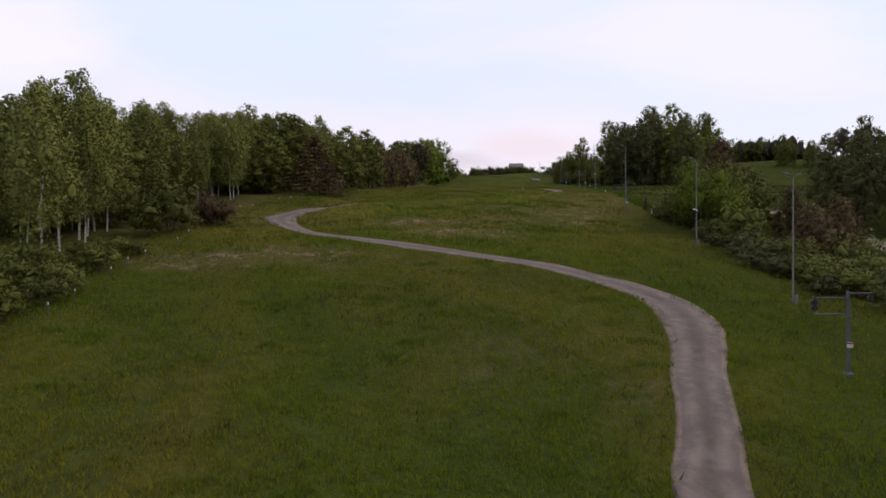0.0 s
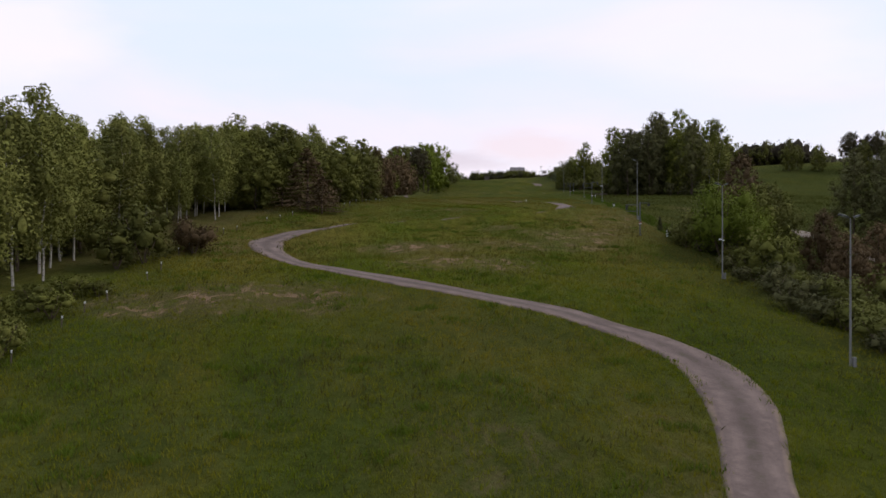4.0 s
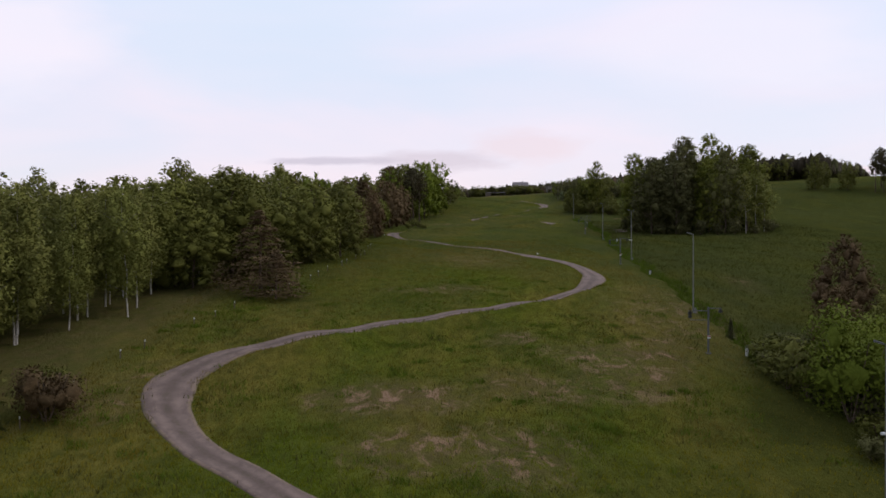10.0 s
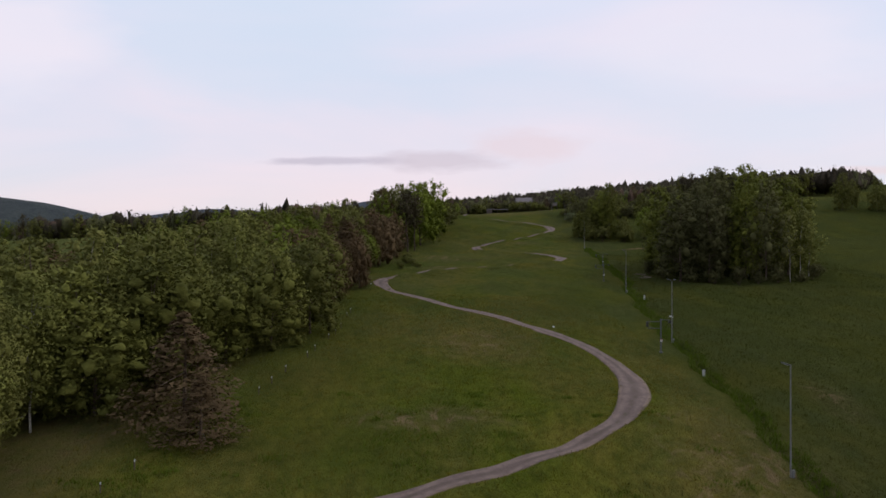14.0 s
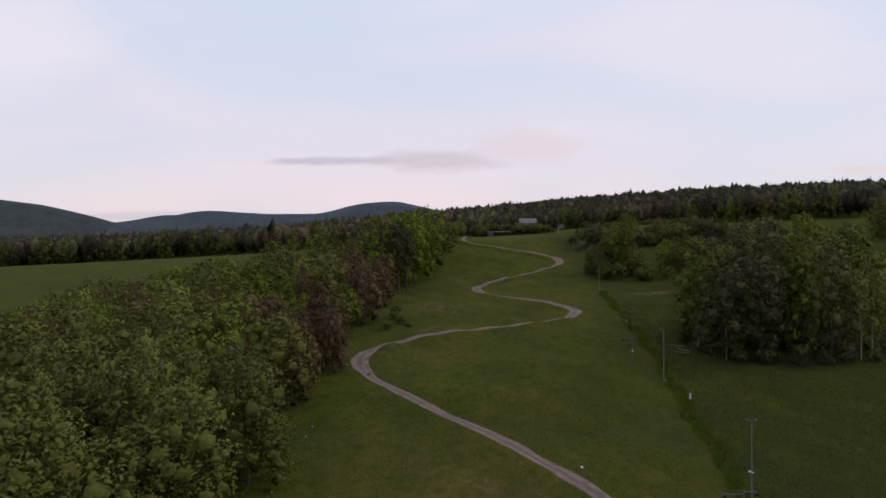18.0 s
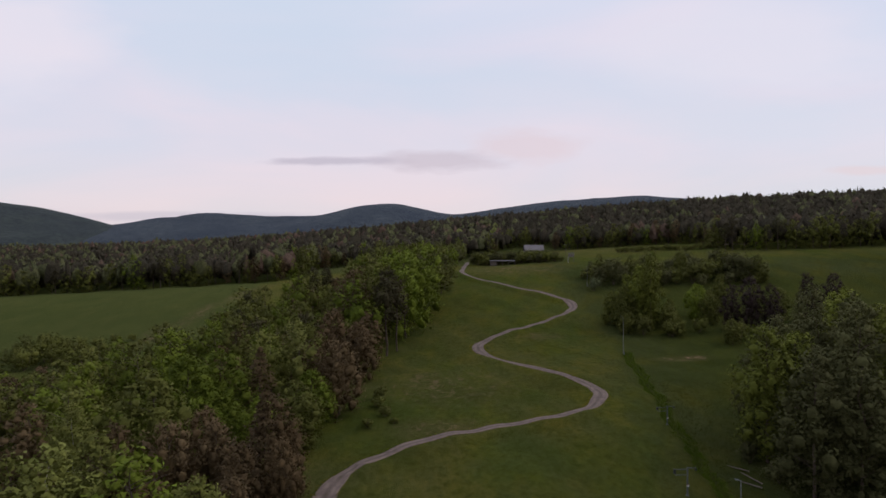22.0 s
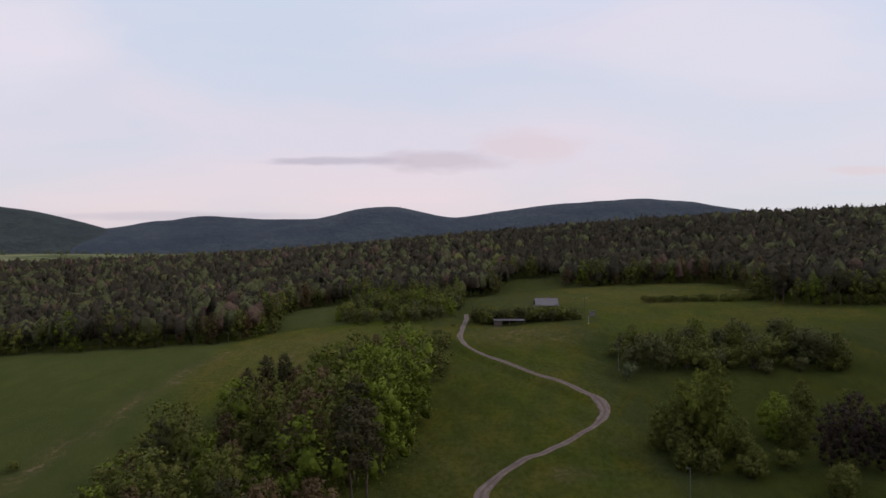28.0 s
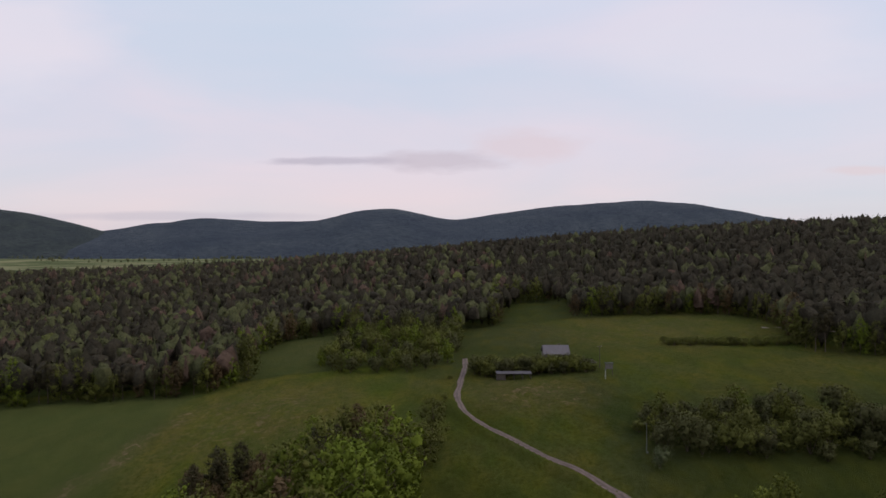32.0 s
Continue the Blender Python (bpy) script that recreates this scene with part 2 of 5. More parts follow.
def bark_material(name, a, b, marks=None):
    g = Mat(name, 0.9)
    c = g.mix(g.range(g.noise(3.0, 4, 0.6, (1, 1, 0.3)), 0.4, 0.62), a, b)
    if marks:
        c = g.mix(g.range(g.noise(4.0, 3, 0.6, (0.6, 0.6, 2.5)), 0.56, 0.62), c, marks)
    g.colour(c)
    g.bump(g.noise(9.0, 3, 0.6, (1, 1, 0.25)), 0.6, 0.03)
    return g.m


def plain(name, col, rough=0.6, metal=0.0, vary=0.25, scale=2.0):
    g = Mat(name, rough)
    low = tuple(x * (1 - vary) for x in col)
    g.colour(g.mix(g.range(g.noise(scale, 5, 0.65), 0.35, 0.65), low, col))
    g.bsdf.inputs["Metallic"].default_value = metal
    g.bump(g.noise(scale * 8, 3, 0.6), 0.2, 0.01)
    return g.m


GRASS = grass_material()
GRAVEL = track_material()
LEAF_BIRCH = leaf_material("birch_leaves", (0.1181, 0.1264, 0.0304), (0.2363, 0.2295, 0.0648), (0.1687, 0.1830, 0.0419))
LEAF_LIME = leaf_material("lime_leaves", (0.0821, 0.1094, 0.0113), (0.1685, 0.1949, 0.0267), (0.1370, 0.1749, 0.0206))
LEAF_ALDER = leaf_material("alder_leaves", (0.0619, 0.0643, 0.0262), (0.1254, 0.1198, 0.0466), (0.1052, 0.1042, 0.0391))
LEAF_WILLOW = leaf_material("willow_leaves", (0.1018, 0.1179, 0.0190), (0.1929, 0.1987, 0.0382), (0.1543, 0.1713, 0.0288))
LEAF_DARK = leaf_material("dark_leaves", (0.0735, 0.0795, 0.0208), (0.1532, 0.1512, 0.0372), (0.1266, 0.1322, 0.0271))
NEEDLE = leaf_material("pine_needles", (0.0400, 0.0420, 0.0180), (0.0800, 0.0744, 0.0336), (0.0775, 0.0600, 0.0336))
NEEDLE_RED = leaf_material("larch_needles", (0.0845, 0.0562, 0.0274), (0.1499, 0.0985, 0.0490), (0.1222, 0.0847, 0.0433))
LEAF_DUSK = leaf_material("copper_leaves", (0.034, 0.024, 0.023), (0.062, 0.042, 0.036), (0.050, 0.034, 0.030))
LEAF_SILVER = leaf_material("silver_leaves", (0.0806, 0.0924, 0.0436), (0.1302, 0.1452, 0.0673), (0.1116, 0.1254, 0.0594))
BARK_BIRCH = bark_material("birch_bark", (0.46, 0.43, 0.39), (0.33, 0.30, 0.27), (0.06, 0.05, 0.045))
BARK = bark_material("brown_bark", (0.075, 0.055, 0.042), (0.14, 0.10, 0.075))


def canopy_material(name, dark, light, tip):
    """Far crowns: clumped foliage, the shade in its gaps painted from noise."""
    g = Mat(name, 0.95).world_pos()
    g.bsdf.inputs["Specular IOR Level"].default_value = 0.05
    c = g.mix(g.island(), light, tip)
    c = g.mix(g.range(g.noise(0.02, 4, 0.6), 0.35, 0.65, 0.0, 0.6), c, tip)
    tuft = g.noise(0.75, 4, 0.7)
    # hollows of the tuft noise are coloured dark, as shaded gaps
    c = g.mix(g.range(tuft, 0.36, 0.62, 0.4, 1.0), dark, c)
    g.colour(c)
    g.bump(tuft, 0.8, 1.2)
    return g.m


# far colours hold extra blue, standing in for distance haze
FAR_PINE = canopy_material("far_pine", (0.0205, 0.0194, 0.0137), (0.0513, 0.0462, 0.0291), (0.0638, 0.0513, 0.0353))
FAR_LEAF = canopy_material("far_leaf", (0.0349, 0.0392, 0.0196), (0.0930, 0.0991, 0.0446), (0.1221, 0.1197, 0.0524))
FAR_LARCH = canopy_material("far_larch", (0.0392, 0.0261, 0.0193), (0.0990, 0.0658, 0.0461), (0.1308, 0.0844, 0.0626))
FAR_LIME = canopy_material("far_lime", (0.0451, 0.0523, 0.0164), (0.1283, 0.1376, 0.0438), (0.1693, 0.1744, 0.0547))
STEEL = plain("galvanised_steel", (0.12, 0.125, 0.128), 0.7, 0.2)
CONCRETE = plain("pole_concrete", (0.21, 0.207, 0.2), 0.85)
WHITE = plain("white_paint", (0.62, 0.62, 0.60), 0.6)
RED = plain("red_paint", (0.35, 0.04, 0.035), 0.6)
DARK = plain("dark_metal", (0.05, 0.05, 0.052), 0.5, 0.4)
GLASS_LAMP = plain("lamp_glass", (0.6, 0.62, 0.62), 0.15)
ROOF = plain("grey_sheet_roof", (0.1120, 0.0975, 0.1064), 0.7)
HOUSE_BOARD = plain("grey_house_boards", (0.21, 0.18, 0.165), 0.85)
HOUSE_ROOF = plain("pale_sheet_roof", (0.20, 0.178, 0.19), 0.7)
PLANK = plain("weathered_planks", (0.13, 0.105, 0.085), 0.85)
SAND = plain("bare_sand", (0.27, 0.215, 0.165), 0.95)


# ---- the lie of the land ----
def spline(knots, x):
    """A smooth curve through (x, y) knots."""
    kx, ky = np.array([k[0] for k in knots], float), np.array([k[1] for k in knots], float)
    x = np.clip(np.asarray(x, float), kx[0], kx[-1])
    i = np.clip(np.searchsorted(kx, x) - 1, 0, len(kx) - 2)
    m = np.gradient(ky, kx)
    h = kx[i + 1] - kx[i]
    s = (x - kx[i]) / h
    return ((2 * s**3 - 3 * s**2 + 1) * ky[i] + (s**3 - 2 * s**2 + s) * h * m[i]
            + (-2 * s**3 + 3 * s**2) * ky[i + 1] + (s**3 - s**2) * h * m[i + 1])


PROFILE = [(-5000, -60), (-400, -40), (-60, -23), (0, -13.6), (25, -9.3), (48, -4), (66, -0.2), (80, 2.3), (100, 6.5), (125, 11), (153, 14.4),
           (200, 19.3), (250, 24.2), (297, 28), (338, 35), (362, 39.5), (400, 45), (425, 47), (480, 48.5), (560, 49), (660, 53), (800, 66), (1000, 80),
           (1500, 72), (2300, 62), (3000, 50), (5000, 40)]
CROSS = [(-400, 0.0), (150, 0.0), (216, 0.01), (300, 0.03), (434, 0.06), (700, 0.09), (1000, 0.095), (1500, 0.03), (2000, 0.0)]
DITCH = [(60, 33.6), (95, 33.8), (120, 34.6), (138, 36.2), (160, 38), (190, 42.5), (214, 46.5), (235, 48.5), (262, 51.5), (300, 56)]


def ditch_x(y):
    """Where the ditch runs across the plan."""
    y = np.asarray(y, float)
    return spline(DITCH, y) + 0.45 * np.sin(y * 0.31) + 0.3 * np.sin(y * 0.83 + 1)


# grassy banks on the downhill side of the track: plan line, distance from it, width, height
BANKS = [([(-17, 98), (-9, 103.2), (-1.5, 108), (7.5, 112.4), (15.8, 117.8), (21.4, 123.7)], 2.9, 1.4, 0.85), ([(9, 60.2), (-11, 74)], 2.8, 1.5, 0.12),
         ([(17, 162), (4.3, 178.5), (-4.5, 190), (-10, 200)], 2.8, 1.5, 0.4), ([(-11, 201), (-13, 208), (-10.2, 217.5)], 2.6, 1.3, 0.65),
         ([(-10.2, 217.5), (-2.7, 226), (11.7, 234.4), (26.3, 240), (34, 245)], 3.1, 1.5, 0.85), ([(37, 260), (26.4, 277), (17.2, 287.4)], 2.9, 1.5, 0.75),
         ([(15, 299), (22, 309.8), (36, 320), (46, 329)], 3.0, 1.5, 0.8), ([(48, 347), (33.5, 365), (22.5, 379.5), (15.2, 393), (13.2, 404)], 2.9, 1.5, 1.1)]


def bank(x, y, pts, off, wide, h):
    best = np.full(np.shape(x), 1e9)
    ends = np.zeros(np.shape(x))
    last = len(pts) - 2
    for k, ((ax, ay), (bx, by)) in enumerate(zip(pts, pts[1:])):
        lx, ly = bx - ax, by - ay
        n = math.hypot(lx, ly)
        t = ((x - ax) * lx + (y - ay) * ly) / n
        over = np.where((t < 0) & (k == 0), -t, 0) + np.where((t > n) & (k == last), t - n, 0)
        t = np.clip(t, 0, n)
        d = np.hypot(x - ax - t * lx / n, y - ay - t * ly / n)
        side = ((x - ax) * ly - (y - ay) * lx) / n * (1 if lx > 0 else -1)
        d = np.where(side < 0, -d, d)
        near = np.abs(d) < np.abs(best)
        best = np.where(near, d, best)
        ends = np.where(near, over, ends)
    return h * np.exp(-(((best - off) / wide) ** 2)) * np.exp(-((ends / 2.0) ** 2))


def land(x, y):
    """Height of the ground."""
    x, y = np.asarray(x, float), np.asarray(y, float)
    side = 500 * np.tanh(x / 500)
    z = spline(PROFILE, y) + spline(CROSS, y) * side
    # ravine with scrub to the east of the lower slope, and the dip along the wood's edge
    z = z - 8.0 * np.exp(-(((x - 62) / 20) ** 2) - ((y - 66) / 30) ** 2)
    z = z - 3.0 * np.exp(-(((x + 48) / 16) ** 2) - ((y - 30) / 28) ** 2)
    # drainage ditch beside the lamp line
    there = 1 / (1 + np.exp(-np.clip((y - 94) / 3, -50, 50))) / (1 + np.exp(np.clip((y - 286) / 6, -50, 50)))
    z = z - (0.75 - 0.3 * np.clip((y - 180) / 50, 0, 1)) * np.exp(-(((x - ditch_x(y)) / 0.85) ** 2)) * there
    # banks on the downhill side of the track's legs
    if np.size(x) > 1 or 55 < y < 410 and abs(x) < 70:
        for one in BANKS:
            z = z + bank(x, y, *one)
    # the western field dips towards the far wood
    z = z - 2.4 * np.clip((-30 - x) / 40, 0, 1) * np.exp(-(((y - 440) / 48) ** 2))
    # gentle lumps
    z = z + 0.25 * np.sin(x * 0.21 + 1.3) * np.sin(y * 0.17) + 0.12 * np.sin(x * 0.55 + y * 0.4)
    return z


def at_ground(x, y, dz=0.0):
    return (x, y, float(land(x, y)) + dz)


# ---- building helpers ----
def mesh_object(name, verts, faces, material, parent=None, smooth=False):
    me = bpy.data.meshes.new(name)
    me.from_pydata([tuple(v) for v in verts], [], [tuple(f) for f in faces])
    me.materials.append(material)
    if smooth:
        me.polygons.foreach_set("use_smooth", [True] * len(me.polygons))
    ob = new(name, me)
    if parent:
        ob.parent = parent
    return ob


def part(name, bm, material, parent=None, label=""):
    me = bpy.data.meshes.new(name)
    bm.to_mesh(me)
    bm.free()
    me.materials.append(material)
    ob = new(name, me)
    if parent:
        ob.parent = parent
    return tagged(ob, label)


def box(sx, sy, sz, at=(0, 0, 0), bevel=0.0, turn=None):
    bm = bmesh.new()
    m = Matrix.Translation(at) @ (turn or Matrix()) @ Matrix.Diagonal((sx, sy, sz, 1))
    bmesh.ops.create_cube(bm, size=1.0, matrix=m)
    if bevel:
        bmesh.ops.bevel(bm, geom=bm.edges[:], offset=bevel, segments=1, affect="EDGES")
    return bm


def tube(r0, r1, a, b, n=8):
    """A tapered rod from a to b."""
    a, b = Vector(a), Vector(b)
    bm = bmesh.new()
    turn = (b - a).to_track_quat("Z", "Y").to_matrix().to_4x4()
    bmesh.ops.create_cone(bm, cap_ends=True, segments=n, radius1=r0, radius2=r1, depth=(b - a).length, matrix=Matrix.Translation((a + b) / 2) @ turn)
    return bm


def join(*parts):
    bm = bmesh.new()
    for p in parts:
        me = bpy.data.meshes.new("tmp")
        p.to_mesh(me)
        p.free()
        bm.from_mesh(me)
        bpy.data.meshes.remove(me)
    return bm


# ---- ground: one sheet out to the horizon ----
def steps(*runs):
    out = [runs[0][0]]
    for a, b, n in runs:
        out += list(np.linspace(a, b, n + 1)[1:])
    return np.array(out)


gx = steps((-5000, -1000, 10), (-1000, -200, 32), (-200, -60, 28), (-60, 75, 112), (75, 200, 25), (200, 1000, 32), (1000, 5000, 10))
gy = steps((-5000, -300, 10), (-300, 0, 15), (0, 140, 112), (140, 270, 90), (270, 410, 92), (410, 480, 26), (480, 1200, 60), (1200, 5000, 30))
GX, GY = np.meshgrid(gx, gy)
GZ = land(GX, GY)
nx, ny = len(gx), len(gy)
idx = np.arange(nx * ny).reshape(ny, nx)
quads = np.stack([idx[:-1, :-1], idx[:-1, 1:], idx[1:, 1:], idx[1:, :-1]], -1).reshape(-1, 4)
ground = mesh_object("ground", np.stack([GX, GY, GZ], -1).reshape(-1, 3).tolist(), quads.tolist(), GRASS, smooth=True)


def blob(x, y, cx, cy, rx, ry, soft=0.5):
    d = np.sqrt(((x - cx) / rx) ** 2 + ((y - cy) / ry) ** 2)
    return np.clip((1 + soft - d) / (2 * soft), 0, 1)


def band(x, y, pts, half, soft):
    """1 within half of a line through plan points, fading out over soft."""
    best = np.full(np.shape(x), 1e9)
    for (ax, ay), (bx, by) in zip(pts, pts[1:]):
        n2 = (bx - ax) ** 2 + (by - ay) ** 2
        t = np.clip(((x - ax) * (bx - ax) + (y - ay) * (by - ay)) / n2, 0, 1)
        best = np.minimum(best, np.hypot(x - ax - t * (bx - ax), y - ay - t * (by - ay)))
    return np.clip((half + soft - best) / soft, 0, 1)


def covers(x, y):
    dry = np.zeros(np.shape(x))
    for cx, cy, rx, ry, a in ((-25.5, 88, 3.5, 6, 0.5), (-19, 62.5, 11, 4.6, 1.0), (-25, 59, 4, 2, 1.0), (-3, 86.5, 6, 3.2, 1.0), (-1.5, 78, 4.5, 3, 0.9), (6, 78, 4.5, 4, 0.9), (9, 89, 5, 3, 0.8), (19, 96.5, 7, 3, 1.0),
                              (18.5, 91, 5, 4, 0.8), (9, 101, 3, 1.6, 0.8), (25, 100, 3, 3, 0.8), (-9, 87, 2, 1.5, 0.8), (1, 122, 7, 2.5, 0.5), (8, 150, 7, 8, 0.35), (38, 410, 6, 3, 0.9), (40, 405, 20, 14, 0.35), (-52, 402, 26, 30, 0.3), (100, 505, 60, 45, 0.22), (-58, 520, 16, 40, 0.15),
                              (12, 36, 3, 9, 0.25), (2, 38, 5, 5, 0.18), (28, 110, 6, 14, 0.4), (67, 281, 6, 2, 0.9), (34, 306, 6, 3, 0.5), (46, 128, 2, 5, 0.3), (5, 262, 16, 12, 0.3), (4, 235, 10, 4, 0.3)):
        dry = np.maximum(dry, a * blob(x, y, cx, cy, rx, ry))
    field = np.clip((-76 - 0.11 * (y - 390) - x) / 4, 0, 1) * np.clip((y - 275) / 10, 0, 1) * np.clip((445 - y) / 6, 0, 1)
    field = np.maximum(field, 0.8 * np.clip((y - 462 - 0.08 * x) / 3, 0, 1) * np.clip((12 - x) / 5, 0, 1) * np.clip((600 - y) / 10, 0, 1))
    dry = np.maximum(dry, 0.55 * band(x, y, [(-98, 262), (-93, 290), (-89, 325), (-78, 389), (-72, 420)], 1.3, 2.0))
    litter = np.clip((-18 - x) / 12, 0, 1) * np.clip((190 - y) / 20, 0, 1) * np.clip((y - 66) / 14, 0, 1) * np.clip((-25 - x + np.clip((y - 108) * 0.3, -2, 12)) / 9, 0, 1)
    # shade over the eastern meadow, painted as darker rank grass
    rank = 0.62 * np.clip((x - spline(DITCH, y) + 4.0) / 22, 0, 1) * np.clip((372 - y) / 18, 0, 1)
    rank = np.maximum(rank, 0.65 * band(x, y, [(float(ditch_x(v)), v) for v in range(94, 290, 3)], 1.0, 1.2))
    # shade beside the eastern scrub, painted into the same cover
    rank = np.maximum(rank, np.maximum(0.85 * blob(x, y, 31, 74, 9, 26), 0.5 * blob(x, y, 27, 42, 7, 14)))
    for cx, cy, rx, ry in ((-5, 62, 8, 5), (19, 74, 7, 5), (3, 55, 7, 4), (-12, 118, 12, 6), (-14, 135, 8, 12), (10, 345, 10, 8), (30, 262, 8, 5), (20, 390, 8, 10), (23, 178, 9, 7), (30, 192, 5, 8), (-4, 222, 8, 5), (15, 255, 10, 6)):
        rank = np.maximum(rank, 0.58 * blob(x, y, cx, cy, rx, ry, 0.7))
    pale = np.clip((200 - y) / 85, 0, 1) * (0.45 + 0.5 * np.clip((y - 52) / 24, 0, 1)) * (1 - np.clip((x - 26) / 14, 0, 1))
    pale = np.maximum(pale, 0.58 * np.clip((y - 300) / 60, 0, 1) * np.clip((462 + 0.08 * x - y) / 3, 0, 1) * np.clip((10 - x) / 20, 0, 1))
    pale = np.maximum(pale, 0.4 * np.clip((y - 385) / 25, 0, 1) * np.clip((560 - y) / 8, 0, 1) * np.clip((x - 55) / 20, 0, 1))
    pale = np.maximum(pale, 0.36 * np.clip((y - 120) / 60, 0, 1) * np.clip((450 - y) / 30, 0, 1) * np.clip((ditch_x(y) + 2 - x) / 12, 0, 1))
    valley = np.clip((y - 1180) / 40, 0, 1)
    return {"pale": pale, "valley": valley, "dry": dry, "field": field, "litter": litter, "rank": rank}


for cover_name, values in covers(GX.ravel(), GY.ravel()).items():
    ground.data.attributes.new(cover_name, "FLOAT", "POINT").data.foreach_set("value", values.astype(np.float32))
tagged(ground, "sloping meadow of rough green grass with dry scuffs", "ground", kind="structure")

# ---- gravel track winding up the slope ----
TRACK_LOW = [(4, -40), (6, -15), (8.7, 8), (10.5, 24), (11.7, 28), (13.4, 32.5), (15.4, 38), (17.2, 44), (17.4, 49), (15.9, 52.4), (12.6, 56.3), (7.8, 60.9),
             (2.3, 65.1), (-4.2, 69.2), (-12.4, 75.1), (-18.2, 80.3), (-21.9, 86), (-22.8, 90.5), (-21, 94.4), (-15.7, 99), (-9.0, 103.2), (-1.5, 108), (7.5, 112.4),
             (15.8, 117.8), (21.4, 123.7), (24.3, 130), (24.9, 138), (23.2, 147.5)]
TRACK_HIGH = [(19.8, 157), (13, 167), (4.3, 178.5), (-4.5, 190), (-10.8, 200), (-12.8, 208), (-10.2, 217.5), (-2.7, 226), (11.7, 234.4), (26.3, 240), (36, 246.8),
              (39, 254), (35.9, 264), (26.4, 277), (17.2, 287.4), (14.4, 297.5), (22, 309.8), (36, 320), (47.5, 331), (50.5, 340.5), (45.5, 350.5), (33.5, 365),
              (22.5, 379.5), (15.2, 393), (13.2, 406), (14.5, 421), (16.6, 440), (17.6, 462)]


def curve_through(pts, step):
    p = np.array(pts, float)
    d = np.r_[0, np.cumsum(np.hypot(*np.diff(p, axis=0).T))]
    s = np.arange(0, d[-1], step)
    return np.stack([spline(list(zip(d, p[:, 0])), s), spline(list(zip(d, p[:, 1])), s)], 1), s


def ribbon(name, pts, half, material, lift, step=0.6, cols=9, ragged=0.16, seed=3):
    """A strip draped on the ground along a curve, with uneven edges; half: half its width along the way."""
    c, s = curve_through(pts, step)
    t = np.gradient(c, axis=0)
    t /= np.linalg.norm(t, axis=1)[:, None]
    nrm = np.stack([-t[:, 1], t[:, 0]], 1)
    rng = np.random.default_rng(seed)
    def edge():
        e = rng.normal(0, 1, len(s))
        k = np.hanning(15)
        return np.convolve(e, k / k.sum(), "same") * ragged * 2.5
    w = half(s, c)
    left, right = w + edge(), w + edge()
    u = np.r_[0, 0.03, np.linspace(0.1, 0.9, cols), 0.97, 1]
    off = left[:, None] * (1 - u) * 1.0 - right[:, None] * u
    px, py = c[:, :1] + nrm[:, :1] * off, c[:, 1:] + nrm[:, 1:] * off
    pz = land(px, py) + np.where(np.abs(u - 0.5) > 0.49, -0.12, lift * (1.0 - 0.6 * (np.abs(u - 0.5) > 0.45)))
    pz = pz - 0.035 * np.exp(-((np.abs(u - 0.5) - 0.25) / 0.09) ** 2)
    i = np.arange(px.size).reshape(px.shape)
    f = np.stack([i[:-1, :-1], i[:-1, 1:], i[1:, 1:], i[1:, :-1]], -1).reshape(-1, 4)
    ob = mesh_object(name, np.stack([px, py, pz], -1).reshape(-1, 3).tolist(), f.tolist(), material, smooth=True)
    uv = ob.data.uv_layers.new(name="across")
    uu = np.tile(u, len(s))
    vv = np.repeat(s, len(u))
    li = np.empty(len(ob.data.loops), int)
    ob.data.loops.foreach_get("vertex_index", li)
    uv.data.foreach_set("uv", np.stack([uu[li], vv[li]], 1).ravel())
    return ob


def track_half(s, c):
    bend = np.zeros(len(s))
    for x, y, r in ((17.5, 47, 7), (-22, 89, 8), (24, 130, 9), (-12, 208, 9), (39, 253, 8), (15, 297, 8), (50, 340, 8)):
        bend = np.maximum(bend, np.exp(-((c[:, 0] - x) ** 2 + (c[:, 1] - y) ** 2) / r**2))
    return 1.28 - 0.18 * np.clip((c[:, 1] - 92) / 10, 0, 1) - 0.06 * np.clip((c[:, 1] - 150) / 40, 0, 1) + 0.7 * bend + 0.3 * np.exp(-((c[:, 0] + 22) ** 2 + (c[:, 1] - 88) ** 2) / 60) + 0.22 * np.clip((58 - c[:, 1]) / 12, 0, 1)


track = tagged(ribbon("gravel_track", TRACK_LOW + TRACK_HIGH, track_half, GRAVEL, 0.12),
               "pale grey-brown gravel track with two wheel ruts winding up the meadow", "road", kind="structure")


# ---- trees ----
def leaf_cards(rng, centres, out, size):
    """Bent leaf sprays, one per centre, facing roughly along out."""
    n = len(centres)
    d = out + rng.normal(0, 0.55, (n, 3))
    d /= np.linalg.norm(d, axis=1)[:, None] + 1e-9
    a = np.cross(d, rng.normal(0, 1, (n, 3)))
    a /= np.linalg.norm(a, axis=1)[:, None] + 1e-9
    b = np.cross(d, a)
    s = size * rng.uniform(0.6, 1.35, (n, 1))
    droop = d * s * rng.uniform(-0.35, 0.1, (n, 1))
    v = np.stack([centres - a * s * 0.75, centres + b * s * 0.7 + d * s * 0.15, centres + a * s * 0.8 + droop], 1)
    facing = np.einsum("ij,ij->i", np.cross(v[:, 1] - v[:, 0], v[:, 2] - v[:, 0]), out)
    v[facing < 0] = v[facing < 0][:, ::-1]
    f = np.arange(3 * n).reshape(n, 3)
    nrm = out * 1.0 + d * 0.3 + np.array((0, 0, 0.12))
    nrm /= np.linalg.norm(nrm, axis=1)[:, None] + 1e-9
    return v.reshape(-1, 3), f, np.repeat(nrm, 3, 0)


